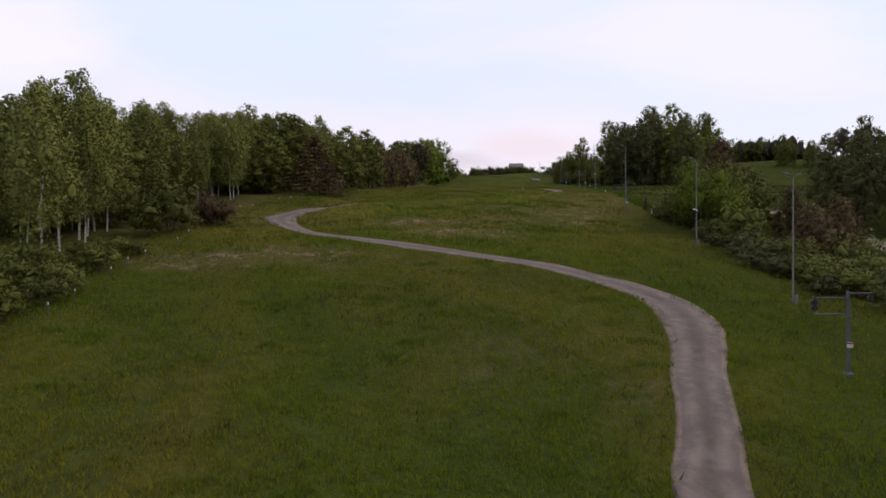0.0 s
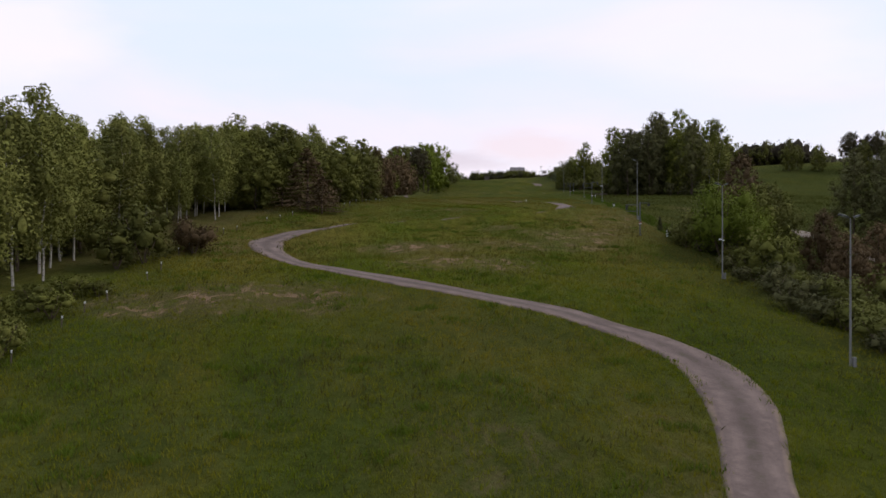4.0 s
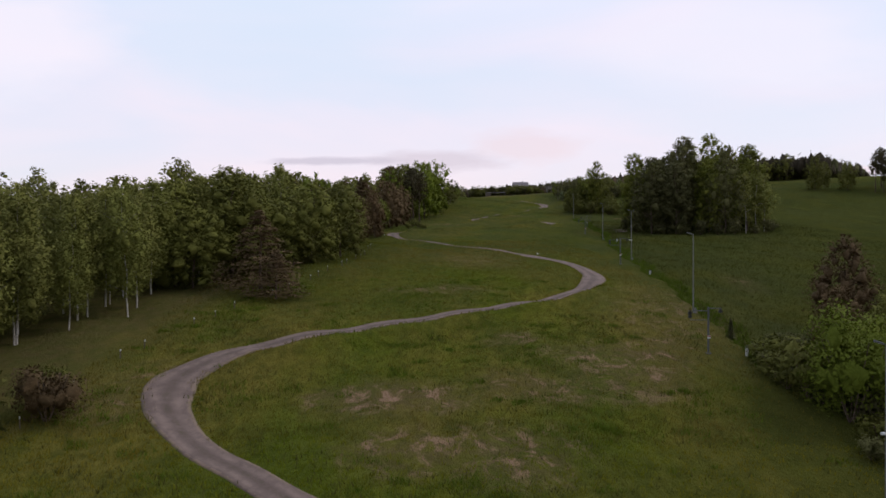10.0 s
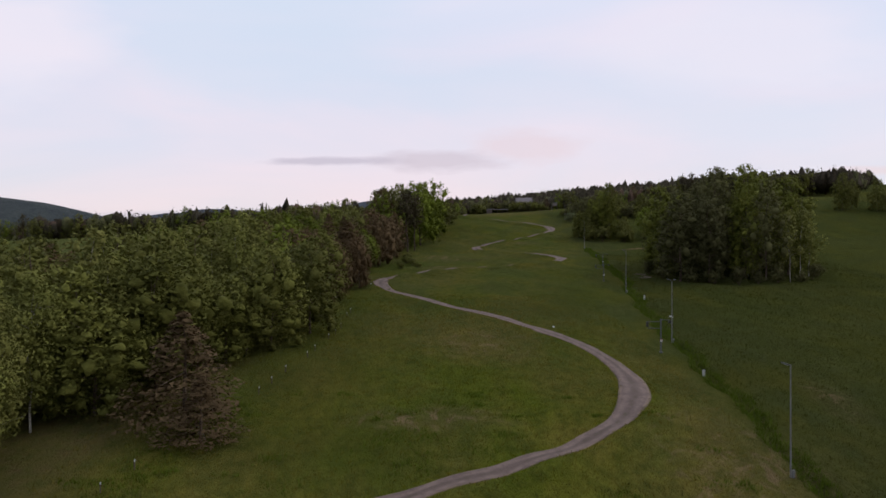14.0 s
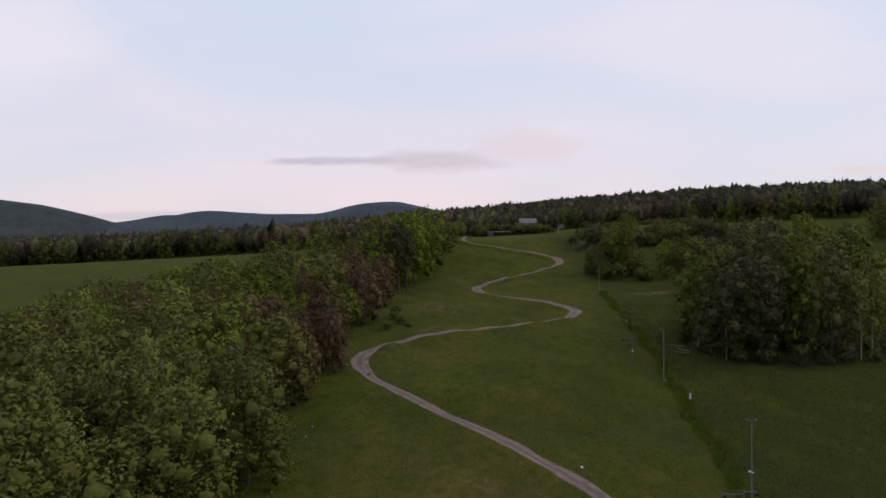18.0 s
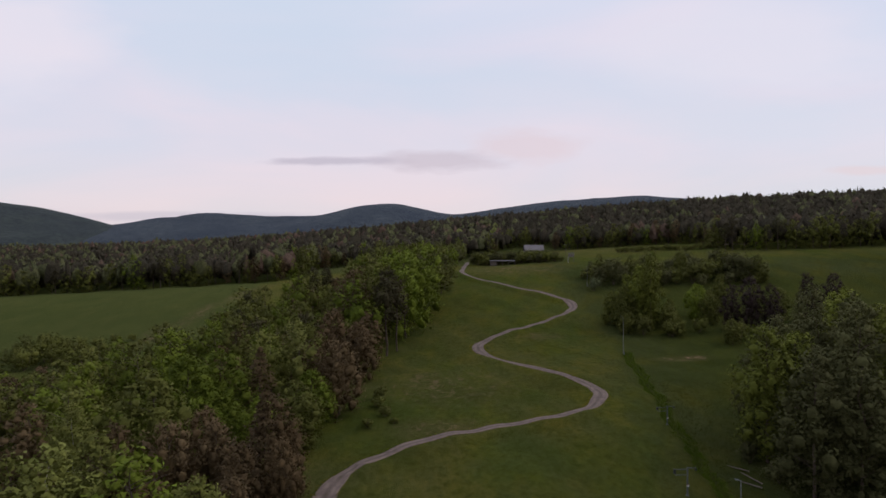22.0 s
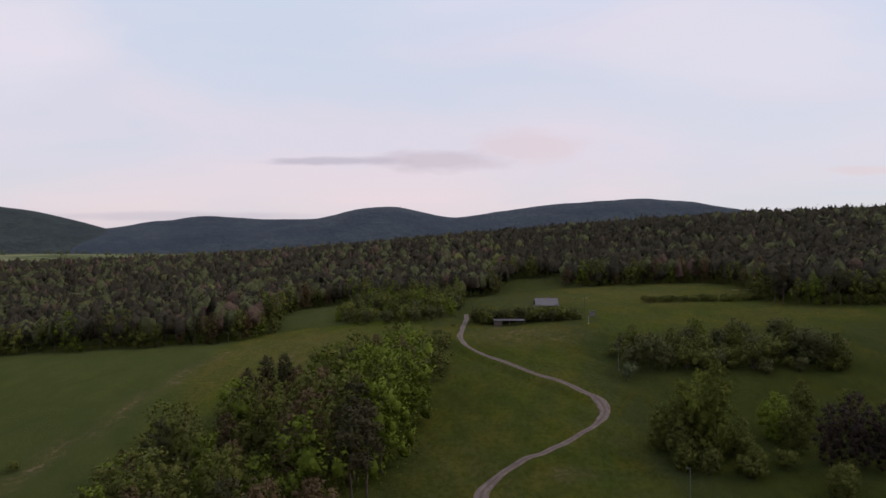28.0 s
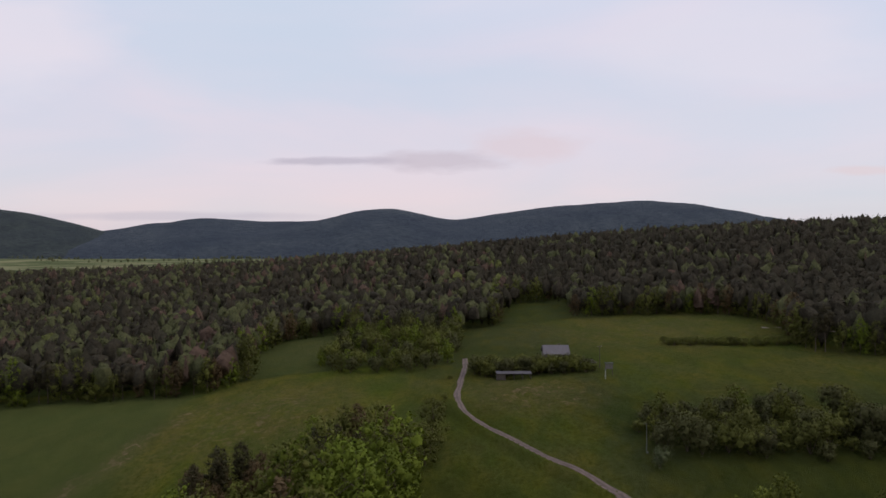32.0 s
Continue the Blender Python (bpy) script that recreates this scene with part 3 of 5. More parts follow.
def lobed_points(rng, lobes, n):
    """Points round the skins of overlapping lobes, and their outward directions."""
    c = np.array([l[:3] for l in lobes])
    r = np.array([l[3:6] for l in lobes])
    w = (r[:, 0] * r[:, 2]) ** 0.9
    k = rng.choice(len(lobes), n, p=w / w.sum())
    d = rng.normal(0, 1, (n, 3))
    d[:, 2] += 0.35
    d /= np.linalg.norm(d, axis=1)[:, None]
    rad = 0.42 + 0.76 * rng.uniform(0, 1, (n, 1)) ** 0.75
    return c[k] + d * r[k] * rad, d


BALL = bmesh.new()
bmesh.ops.create_icosphere(BALL, subdivisions=1, radius=1.0)
BALL_V = np.array([v.co for v in BALL.verts])
BALL_F = np.array([[v.index for v in f.verts] for f in BALL.faces])
BALL.free()


def foliage(rng, lobes, n, size, fill=0.42):
    """Lobes of dense inner foliage with loose sprays standing out of them."""
    V, Fc, N = [], [], []
    base = 0
    for l in lobes:
        turn = np.linalg.qr(rng.normal(0, 1, (3, 3)))[0]
        turn = turn * np.sign(np.linalg.det(turn))
        form = BALL_V @ turn
        rough = fill * (1 + rng.normal(0, 0.28, (len(form), 1)))
        V.append(form * rough * np.array(l[3:6]) + np.array(l[:3]))
        Fc.append(BALL_F + base)
        N.append(form + rng.normal(0, 0.45, form.shape))
        base += len(form)
    p, d = lobed_points(rng, lobes, n)
    v, f, nrm = leaf_cards(rng, p, d, size)
    v = np.concatenate(V + [v])
    nn = np.concatenate(N + [nrm])
    nn /= np.linalg.norm(nn, axis=1)[:, None]
    # sprays turn with their lobe and a little with the whole crown
    mid = np.array([l[:3] for l in lobes]).mean(0)
    whole = (v - mid) / (np.ptp(v, 0) / 2)
    nn = nn + 0.6 * whole / (np.linalg.norm(whole, axis=1)[:, None] + 0.2) + np.array((0, 0, 0.12))
    return v, np.concatenate(Fc + [f + base]), nn / np.linalg.norm(nn, axis=1)[:, None]


def trunk_mesh(name, rng, height, r, material, parent, limbs, bend=0.25, n=7):
    bms = []
    pts = [Vector((0, 0, -0.3))]
    k = 6
    for i in range(1, k + 1):
        q = i / k
        pts.append(Vector((rng.normal(0, bend) * q, rng.normal(0, bend) * q, height * q)))
    for i in range(k):
        bms.append(tube(r * (1 - i / k * 0.85), r * (1 - (i + 1) / k * 0.85), pts[i], pts[i + 1], n))
    for z, length, up in limbs:
        q = min(0.98, z / height)
        j = min(k - 1, int(q * k))
        base = pts[j].lerp(pts[j + 1], q * k - j)
        a = rng.uniform(0, 6.283)
        tip = base + Vector((math.cos(a) * length, math.sin(a) * length, length * up))
        bms.append(tube(r * 0.32, r * 0.08, base, tip, 5))
    return part(name, join(*bms), material, parent)


def crown(name, v, f, nrm, material, parent):
    ob = mesh_object(name, v.tolist(), f.tolist(), material, parent, smooth=True)
    ob.data.normals_split_custom_set_from_vertices(nrm.tolist())
    return ob


def broad_tree(name, seed, h, spread, leaf, bark, n, size, low=0.28, slim=1.0, label="", m=44, cat="tree"):
    """A deciduous tree: trunk, limbs and a lobed crown."""
    rng = np.random.default_rng(seed)
    root = new(name)
    lobes = []
    for i in range(m):
        q = low + (1 - low) * (i + 0.5) / m
        prof = (math.sin(math.pi * min(1, (q - low) / (1 - low) * 0.82 + 0.16))) ** 0.75
        if low < 0.12 and q < 0.5:
            prof = max(prof, 0.80)
        rr = spread * prof
        a = i * 2.4 + rng.uniform(-0.5, 0.5)
        off = rr * rng.uniform(0.38, 0.88)
        lr = rr * rng.uniform(0.20, 0.38) + 0.25
        lobes.append((math.cos(a) * off, math.sin(a) * off, max(h * q - 0.3, lr * 0.7), lr, lr, lr * slim * rng.uniform(0.9, 1.6)))
    # tufts that break the top outline
    for i in range(4):
        a, off = i * 1.7 + rng.uniform(-0.4, 0.4), spread * rng.uniform(0.05, 0.38)
        lobes.append((math.cos(a) * off, math.sin(a) * off, h * rng.uniform(0.86, 0.95), spread * 0.17, spread * 0.15, h * rng.uniform(0.03, 0.06)))
    lobes.append((0, 0, h * (low + 0.93) / 2, spread * 0.42, spread * 0.42, h * (0.9 - low) * 0.46))
    v, f, nrm = foliage(rng, lobes, n, size, 0.28 if bark is BARK_BIRCH else 0.42)
    limbs = [(h * rng.uniform(low * 0.9, 0.75), spread * rng.uniform(0.5, 0.85), rng.uniform(0.3, 0.9)) for _ in range(8)]
    trunk_mesh("trunk", rng, h * 0.92, (0.0046 if bark is BARK_BIRCH else 0.009) * h + 0.03, bark, root, limbs)
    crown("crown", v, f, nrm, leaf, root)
    return tagged(root, label, cat)


def conifer(name, seed, h, spread, leaf, bark, n, size, low=0.15, label="", tiers_n=24, clump=0.5):
    """A needle tree: whorls of sloping boughs round a straight trunk."""
    rng = np.random.default_rng(seed)
    root = new(name)
    q = low + (1 - low) * rng.uniform(0, 1, n) ** 1.25
    rr = spread * (1 - (q - low) / (1 - low)) ** 0.8 + 0.15
    tiers = np.round(q * tiers_n) / tiers_n
    bough = rng.integers(0, 7, n)
    a = bough * 0.9 + tiers * 37 + rng.normal(0, 0.22, n)
    rr = rr * np.modf(np.abs(np.sin(bough * 12.9 + tiers * 78.2) * 43758.5))[0] * 0.55 + rr * 0.5
    s = rng.uniform(0.15, 1.0, n) ** 0.6
    z = h * (tiers * clump + q * (1 - clump)) - s * rr * 0.22 + rng.normal(0, 0.15, n)
    p = np.stack([np.cos(a) * rr * s, np.sin(a) * rr * s, z], 1)
    d = np.stack([np.cos(a) * 0.5, np.sin(a) * 0.5, np.full(n, 0.8)], 1)
    v, f, nrm = leaf_cards(rng, p, d, size)
    limbs = [(h * x, spread * (1.1 - x) * 0.9, -0.1) for x in np.linspace(max(0.12, low * 0.7), 0.85, 12)]
    trunk_mesh("trunk", rng, h * 0.97, 0.011 * h + 0.04, bark, root, limbs, 0.08)
    crown("crown", v, f, nrm, leaf, root)
    return tagged(root, label, "tree")


def bush(name, seed, h, spread, leaf, n, size, label, lobes_n=11):
    rng = np.random.default_rng(seed)
    root = new(name)
    lobes = []
    for i in range(lobes_n):
        a, off = i * 2.4, spread * rng.uniform(0.1, 0.65)
        lr = spread * rng.uniform(0.26, 0.5)
        lobes.append((math.cos(a) * off, math.sin(a) * off, h * rng.uniform(0.25, 0.72), lr, lr, h * rng.uniform(0.2, 0.32)))
    v, f, nrm = foliage(rng, lobes, n, size)
    v[:, 2] = np.maximum(v[:, 2], 0.05)
    stems = [tube(0.05, 0.02, (0, 0, -0.2), (math.cos(k * 1.3) * spread * 0.5, math.sin(k * 1.3) * spread * 0.5, h * 0.7), 5) for k in range(6)]
    part("stem", join(*stems), BARK, root)
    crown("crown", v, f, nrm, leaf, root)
    return tagged(root, label, "bush")


KINDS = {
    "birch": [lambda s=s: broad_tree("birch_tree", s, 16, 2.9, LEAF_BIRCH, BARK_BIRCH, 6000, 0.2, 0.2, 1.15,
                                     "slender birch with a white trunk and hanging green leaves") for s in (11, 12, 13)],
    "leafy": [lambda s=s: broad_tree("leafy_tree", s, 15, 4.7, LEAF_DARK, BARK, 4600, 0.28, 0.05, 0.95,
                                     "full-crowned deciduous tree with dark green leaves") for s in (21, 22, 23)],
    "lime": [lambda s=s: broad_tree("young_tree", s, 14, 4.5, LEAF_LIME, BARK, 4600, 0.27, 0.05, 1.0,
                                    "deciduous tree with fresh yellow-green leaves") for s in (31, 32)],
    "larch": [lambda s=s: conifer("larch_tree", s, 13, 5.0, NEEDLE_RED, BARK, 3800, 0.26, 0.1,
                                  "reddish-brown needle tree with layered boughs", 15, 0.75) for s in (41, 42)],
    "pine": [lambda s=s: broad_tree("pine_tree", s, 17, 3.0, NEEDLE, BARK, 2200, 0.26, 0.42, 0.8,
                                    "dark pine with a bare trunk and flat crown") for s in (51, 52)],
    "spruce": [lambda s=s: conifer("spruce_tree", s, 18, 2.8, NEEDLE, BARK, 3200, 0.32, 0.06,
                                   "dark narrow spruce tree") for s in (61,)],
    "rusty": [lambda s=s: broad_tree("rusty_tree", s, 12, 3.6, NEEDLE_RED, BARK, 3800, 0.22, 0.06, 1.2,
                                     "bushy tree with thin reddish-brown foliage") for s in (45, 46)],
    "tall": [lambda s=s: broad_tree("tall_tree", s, 24, 4.9, LEAF_ALDER, BARK, 4200, 0.36, 0.04, 1.0,
                                    "tall dense deciduous tree with dark green leaves") for s in (27, 28)],
    "copper": [lambda s=s: broad_tree("copper_tree", s, 15, 4.0, LEAF_DUSK, BARK, 3600, 0.26, 0.06, 0.85,
                                      "rounded tree with dark purple-brown leaves") for s in (57, 58)],
    "poplar": [lambda s=s: broad_tree("poplar_tree", s, 22, 4.6, LEAF_WILLOW, BARK, 4200, 0.34, 0.06, 1.1,
                                      "tall tree with olive-green leaves and a tufted top") for s in (47, 48)],
    "silver": [lambda s=s: bush("silver_bush", s, 5, 2.6, LEAF_SILVER, 1500, 0.2, "pale silvery-green bush beside a lamp post") for s in (59,)],
    "shrub": [lambda s=s: bush("shrub", s, 3.0, 2.2, LEAF_DARK, 800, 0.18, "rounded dark green shrub") for s in (71, 72)],
    "willow": [lambda s=s: bush("willow_bush", s, 7.5, 4.2, LEAF_LIME, 5200, 0.17, "large yellow-green willow bush") for s in (81,)],
    "sallow": [lambda s=s: bush("sallow_bush", s, 5.5, 3.4, LEAF_DARK, 950, 0.27, "tall grey-green sallow bush") for s in (91, 92)],
    "alder": [lambda s=s: bush("alder_bush", s, 6.5, 3.4, LEAF_ALDER, 950, 0.29, "tall dark green alder bush") for s in (97, 98)],
    "thicket": [lambda s=s: bush("brown_thicket", s, 3.6, 2.4, NEEDLE_RED, 1600, 0.15, "brownish thicket with sparse leaves") for s in (95,)],
}
KINDS.update({
    "birch_in": [lambda s=s: broad_tree("birch_tree", s, 16, 3.0, LEAF_BIRCH, BARK_BIRCH, 1300, 0.32, 0.24, 1.5,
                                        "slender birch with a white trunk and hanging green leaves", 15) for s in (14, 15)],
    "leafy_in": [lambda s=s: broad_tree("leafy_tree", s, 15, 4.7, LEAF_DARK, BARK, 1050, 0.38, 0.06, 0.95,
                                        "full-crowned deciduous tree with dark green leaves", 16) for s in (24, 25, 26)],
    "lime_in": [lambda s=s: broad_tree("young_tree", s, 14, 4.5, LEAF_LIME, BARK, 1050, 0.38, 0.06, 1.0,
                                       "deciduous tree with fresh yellow-green leaves", 16) for s in (33, 34)],
    "larch_in": [lambda s=s: broad_tree("larch_tree", s, 13, 3.4, NEEDLE_RED, BARK, 1500, 0.3, 0.1, 0.6,
                                     "reddish-brown needle tree with sloping boughs") for s in (43, 44)],
    "pine_in": [lambda s=s: broad_tree("pine_tree", s, 17, 3.0, NEEDLE, BARK, 1100, 0.32, 0.42, 0.8,
                                       "dark pine with a bare trunk and flat crown", 14) for s in (53,)],
})
BASE_H = {"poplar": 22, "copper": 15, "silver": 5, "alder": 6.5, "tall": 24, "birch": 16, "leafy": 15, "lime": 14, "larch": 13, "rusty": 12, "pine": 17, "spruce": 18, "shrub": 3, "willow": 7.5, "sallow": 5.5, "thicket": 3.6}
BASE_H.update({k + "_in": v for k, v in BASE_H.items()})
made = {}
plant_rng = np.random.default_rng(5)


def plant(kind, x, y, h, group="", wide=1.0, dz=0.0):
    """One tree or bush of that kind, h metres high."""
    k = int(plant_rng.integers(0, len(KINDS[kind])))
    s = h / BASE_H[kind]
    w = s**0.75 * wide * plant_rng.uniform(0.9, 1.12)
    m = Matrix.Translation(at_ground(x, y, dz - 0.1)) @ Matrix.Rotation(plant_rng.uniform(0, 6.283), 4, "Z")
    m = m @ Matrix.Rotation(plant_rng.normal(0, 0.03), 4, "X") @ Matrix.Diagonal((w, w, s, 1))
    if (kind, k) not in made:
        ob = made[kind, k] = KINDS[kind][k]()
        ob.matrix_basis = m
    else:
        ob = copy_thing(made[kind, k], m)
        ob.matrix_basis = m
    if group:
        tagged(ob, group=group)
    return ob


def inside(poly, x, y):
    hit = False
    for (x0, y0), (x1, y1) in zip(poly, poly[1:] + poly[:1]):
        if (y0 > y) != (y1 > y) and x < (x1 - x0) * (y - y0) / (y1 - y0) + x0:
            hit = not hit
    return hit


def scatter(poly, gap, seed):
    """Loosely even places inside a plan outline."""
    rng = np.random.default_rng(seed)
    xs, ys = [p[0] for p in poly], [p[1] for p in poly]
    out = []
    for j, y in enumerate(np.arange(min(ys), max(ys), gap * 0.87)):
        for x in np.arange(min(xs), max(xs), gap) + (j % 2) * gap / 2:
            px, py = x + rng.uniform(-0.36, 0.36) * gap, y + rng.uniform(-0.36, 0.36) * gap
            if inside(poly, px, py):
                out.append((px, py))
    return out


def wood_kind(x, y, r):
    """What grows where in the western wood and copse."""
    if ((x + 41) / 20) ** 2 + ((y - 225) / 10) ** 2 < 1 or ((x + 4) / 13) ** 2 + ((y - 330) / 30) ** 2 < 1:
        return "lime" if r < 0.75 else "leafy"
    if ((x + 25) / 14) ** 2 + ((y - 200) / 14) ** 2 < 1 or ((x + 17) / 9) ** 2 + ((y - 262) / 24) ** 2 < 1 or ((x + 40) / 9) ** 2 + ((y - 346) / 12) ** 2 < 1:
        return "rusty" if r < 0.85 else "larch"
    if y < 120:
        return "birch" if r < 0.7 else ("larch" if r < 0.8 else "leafy")
    if y < 180:
        return "leafy" if r < 0.55 else ("birch" if r < 0.85 else "larch")
    if y < 260:
        return "leafy" if r < 0.45 else ("birch" if r < 0.65 else ("larch" if r < 0.8 else "lime"))
    return "leafy" if r < 0.5 else ("larch" if r < 0.68 else ("lime" if r < 0.85 else "pine"))


WOOD = [(-42, 62), (-39, 106), (-34, 122), (-24, 140), (-21, 158), (-19, 200), (-18, 225), (-30, 262), (-62, 268), (-84, 256), (-96, 215), (-118, 178), (-135, 120), (-90, 62)]
COPSE = [(-17, 226), (-12, 255), (-8, 290), (-2, 320), (4, 350), (8, 376), (-8, 384), (-30, 366), (-44, 350), (-60, 312), (-66, 275), (-32, 263)]
EDGE = [(-42, 64), (-39, 106), (-34, 122), (-24, 140), (-20, 156), (-34, 160), (-46, 132), (-52, 106), (-56, 64)]
for gap, poly, seed in ((8.6, WOOD, 101), (8.2, COPSE, 102), (7.8, EDGE, 112)):
    for x, y in scatter(poly, gap, seed):
        if x < -0.72 * y - 8:
            continue
        r = plant_rng.uniform()
        kind = wood_kind(x, y, r)
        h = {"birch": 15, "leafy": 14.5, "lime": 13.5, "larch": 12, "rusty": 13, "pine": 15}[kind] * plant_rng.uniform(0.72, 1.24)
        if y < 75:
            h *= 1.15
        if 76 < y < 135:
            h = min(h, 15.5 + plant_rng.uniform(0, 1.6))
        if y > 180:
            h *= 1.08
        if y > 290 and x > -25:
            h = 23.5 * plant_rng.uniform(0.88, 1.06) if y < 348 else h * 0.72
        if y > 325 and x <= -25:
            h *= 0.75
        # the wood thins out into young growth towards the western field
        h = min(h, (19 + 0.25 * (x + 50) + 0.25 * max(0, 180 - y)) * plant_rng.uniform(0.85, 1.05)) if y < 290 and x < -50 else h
        if h < 4.5:
            continue
        # trees standing behind others are built more simply
        if y < 190 and not all(inside(poly, x + 9, y + d) for d in (-9, 0, 9)) or 190 <= y < 240 and x > -48:
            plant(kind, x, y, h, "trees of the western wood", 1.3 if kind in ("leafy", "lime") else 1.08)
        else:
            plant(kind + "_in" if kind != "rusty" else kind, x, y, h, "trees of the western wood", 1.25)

# single trees along the wood's edge
for kind, x, y, h in (("birch", -37.5, 59, 18), ("birch", -40, 66, 18), ("birch", -38.5, 68, 17), ("birch", -36.4, 108.5, 15.5), ("birch", -39.5, 126, 15),
                      ("birch", -37, 131, 15), ("larch", -24.5, 122, 11), ("rusty", -20, 190, 12), ("rusty", -17, 201, 12), ("rusty", -19, 210, 11), ("larch", -21, 117, 6.5), ("sallow", -33, 77, 7.2), ("sallow", -35, 75, 5), ("thicket", -29.5, 82, 5), ("thicket", -31, 84, 4),
                      ("pine", -45, 74, 15), ("birch", -46, 70, 18), ("leafy", -50, 80, 16.5), ("birch", -53, 86, 17), ("leafy", -56, 94, 16), ("birch", -58, 102, 16.5), ("leafy", -60, 88, 17), ("leafy", -19, 157, 15), ("leafy", -23, 149, 15), ("rusty", -21, 183, 11)):
    plant(kind, x, y, h, "trees of the western wood", 1.7 if kind == "larch" else (1.3 if kind == "leafy" else 1.0))
for x, y, h in ((-42.6, 98, 15.5), (-44.5, 101, 16.5), (-47.5, 101, 16), (-49.5, 104, 17), (-43.5, 92, 16), (-45.5, 86, 16.5), (-43.5, 79, 16.5), (-41.5, 113, 15.5),
                (-38.5, 119, 16), (-35.5, 128, 16), (-32.5, 134, 15.5), (-30, 139, 15), (-41, 106, 15)):
    plant("birch", x, y, h, "trees of the western wood", 1.15)
for x, y, h in ((-31, 44, 3), (-34, 47, 3.5), (-33, 41, 3), (-36, 52, 3.4), (-32, 53, 2.4), (-31.5, 58, 2.8), (-34, 60, 3), (-38, 44, 3.4), (-35, 37, 3), (-40, 50, 3.5),
                (-29.5, 47, 2.6), (-30, 50, 3), (-33, 50, 3.6), (-35.5, 56, 3.6), (-29.5, 39, 3.2), (-31, 35, 3.6), (-37, 40, 4), (-39, 46, 4), (-42, 44, 4), (-43, 54, 4), (-38, 57, 3.4), (-33, 63, 2.6), (-31, 64, 1.8), (-31, 85, 2.6), (-33, 88, 2.4), (-35, 82, 2.2)):
    plant("shrub", x, y, h, "shrubs below the wood")
for x, y, h in ((-7, 242, 2.6), (-9, 247, 2.8), (-5, 238, 1.6), (-10, 236, 2.2), (-9, 252, 3), (8, 392, 3.5), (9, 404, 2.6), (7, 398, 3), (11, 428, 1.6)):
    plant("shrub", x, y, h, "shrubs beside the copse")

for kind, x, y, h in (("pine", -42, 342, 17), ("pine", -38, 346, 16), ("pine", -46, 338, 15), ("rusty", -35, 352, 10), ("rusty", -44, 350, 9)):
    plant(kind, x, y, h, "pines of the copse")

# eastern side
for x, y in scatter([(57, 207), (68, 203), (86, 206), (98, 222), (101, 236), (84, 244), (66, 238), (56, 222)], 6.9, 103):
    # paler poplars gather eastward, so leaf colour carries the sunlit side
    sunny = plant_rng.uniform() < (0.75 if x > 82 else 0.25)
    plant("poplar" if sunny else "tall", x, y, (26 - 5.5 * ((x - 77) / 26) ** 2) * plant_rng.uniform(0.78, 1.1), "trees of the eastern clump", 1.1)
for x, y in ((84, 206), (88, 209), (93, 214)):
    plant("birch_in", x, y, 17, "trees of the eastern clump")
for x, y, h in ((60, 206, 4), (65, 203.5, 3.2), (70, 202, 4.5), (75, 203, 3.4), (80, 204, 4.2), (86, 205, 3), (91, 209, 4), (96, 215, 3.4), (56, 212, 4.4), (55, 219, 4)):
    plant("alder", x, y, h, "undergrowth of the eastern clump", 1.1)
for kind, x, y, h in (("poplar", 68.8, 311, 23), ("poplar", 66.0, 314, 19.5), ("poplar", 63.5, 318, 16), ("leafy", 62, 314, 13), ("leafy", 57.5, 316, 11), ("leafy", 75, 312, 9), ("leafy", 60, 309, 9),
                      ("copper", 97, 305, 17), ("copper", 91.5, 306, 14), ("copper", 102, 303, 15), ("copper", 118, 312, 15.5), ("copper", 126, 312, 15.5), ("leafy", 88, 313, 11), ("lime", 86, 318, 12),
                      ("leafy", 95.5, 324, 12), ("leafy", 110, 314, 11), ("leafy", 106, 322, 10), ("leafy", 86, 293, 7.5), ("sallow", 90, 297, 6), ("sallow", 82, 306, 5),
                      ("leafy", 116, 367, 12), ("leafy", 101, 372, 10.5), ("leafy", 81, 373, 9.5), ("leafy", 125, 357, 11.5), ("lime", 92, 380, 9), ("silver", 62, 356, 5.5),
                      ("leafy", 191, 356, 18), ("leafy", 205, 352, 15), ("pine", 215, 346, 20), ("pine", 224, 340, 21), ("leafy", 220, 338, 18), ("pine", 232, 345, 22), ("leafy", 237, 336, 19), ("pine", 241, 338, 22),
                      ("leafy", 251, 342, 17), ("pine", 259, 335, 18), ("pine", 268, 340, 18), ("leafy", 198, 360, 14),
                      ("tall", 64, 97, 16), ("tall", 68, 102, 17), ("tall", 63, 104, 14), ("tall", 70, 95, 16)):
    plant(kind, x, y, h, "trees of the eastern meadow")
for x, y in scatter([(212, 338), (300, 322), (312, 346), (222, 362)], 7.5, 109):
    plant("pine_in" if plant_rng.uniform() < 0.7 else "leafy_in", x, y, 20 * plant_rng.uniform(0.8, 1.12), "trees of the eastern meadow")
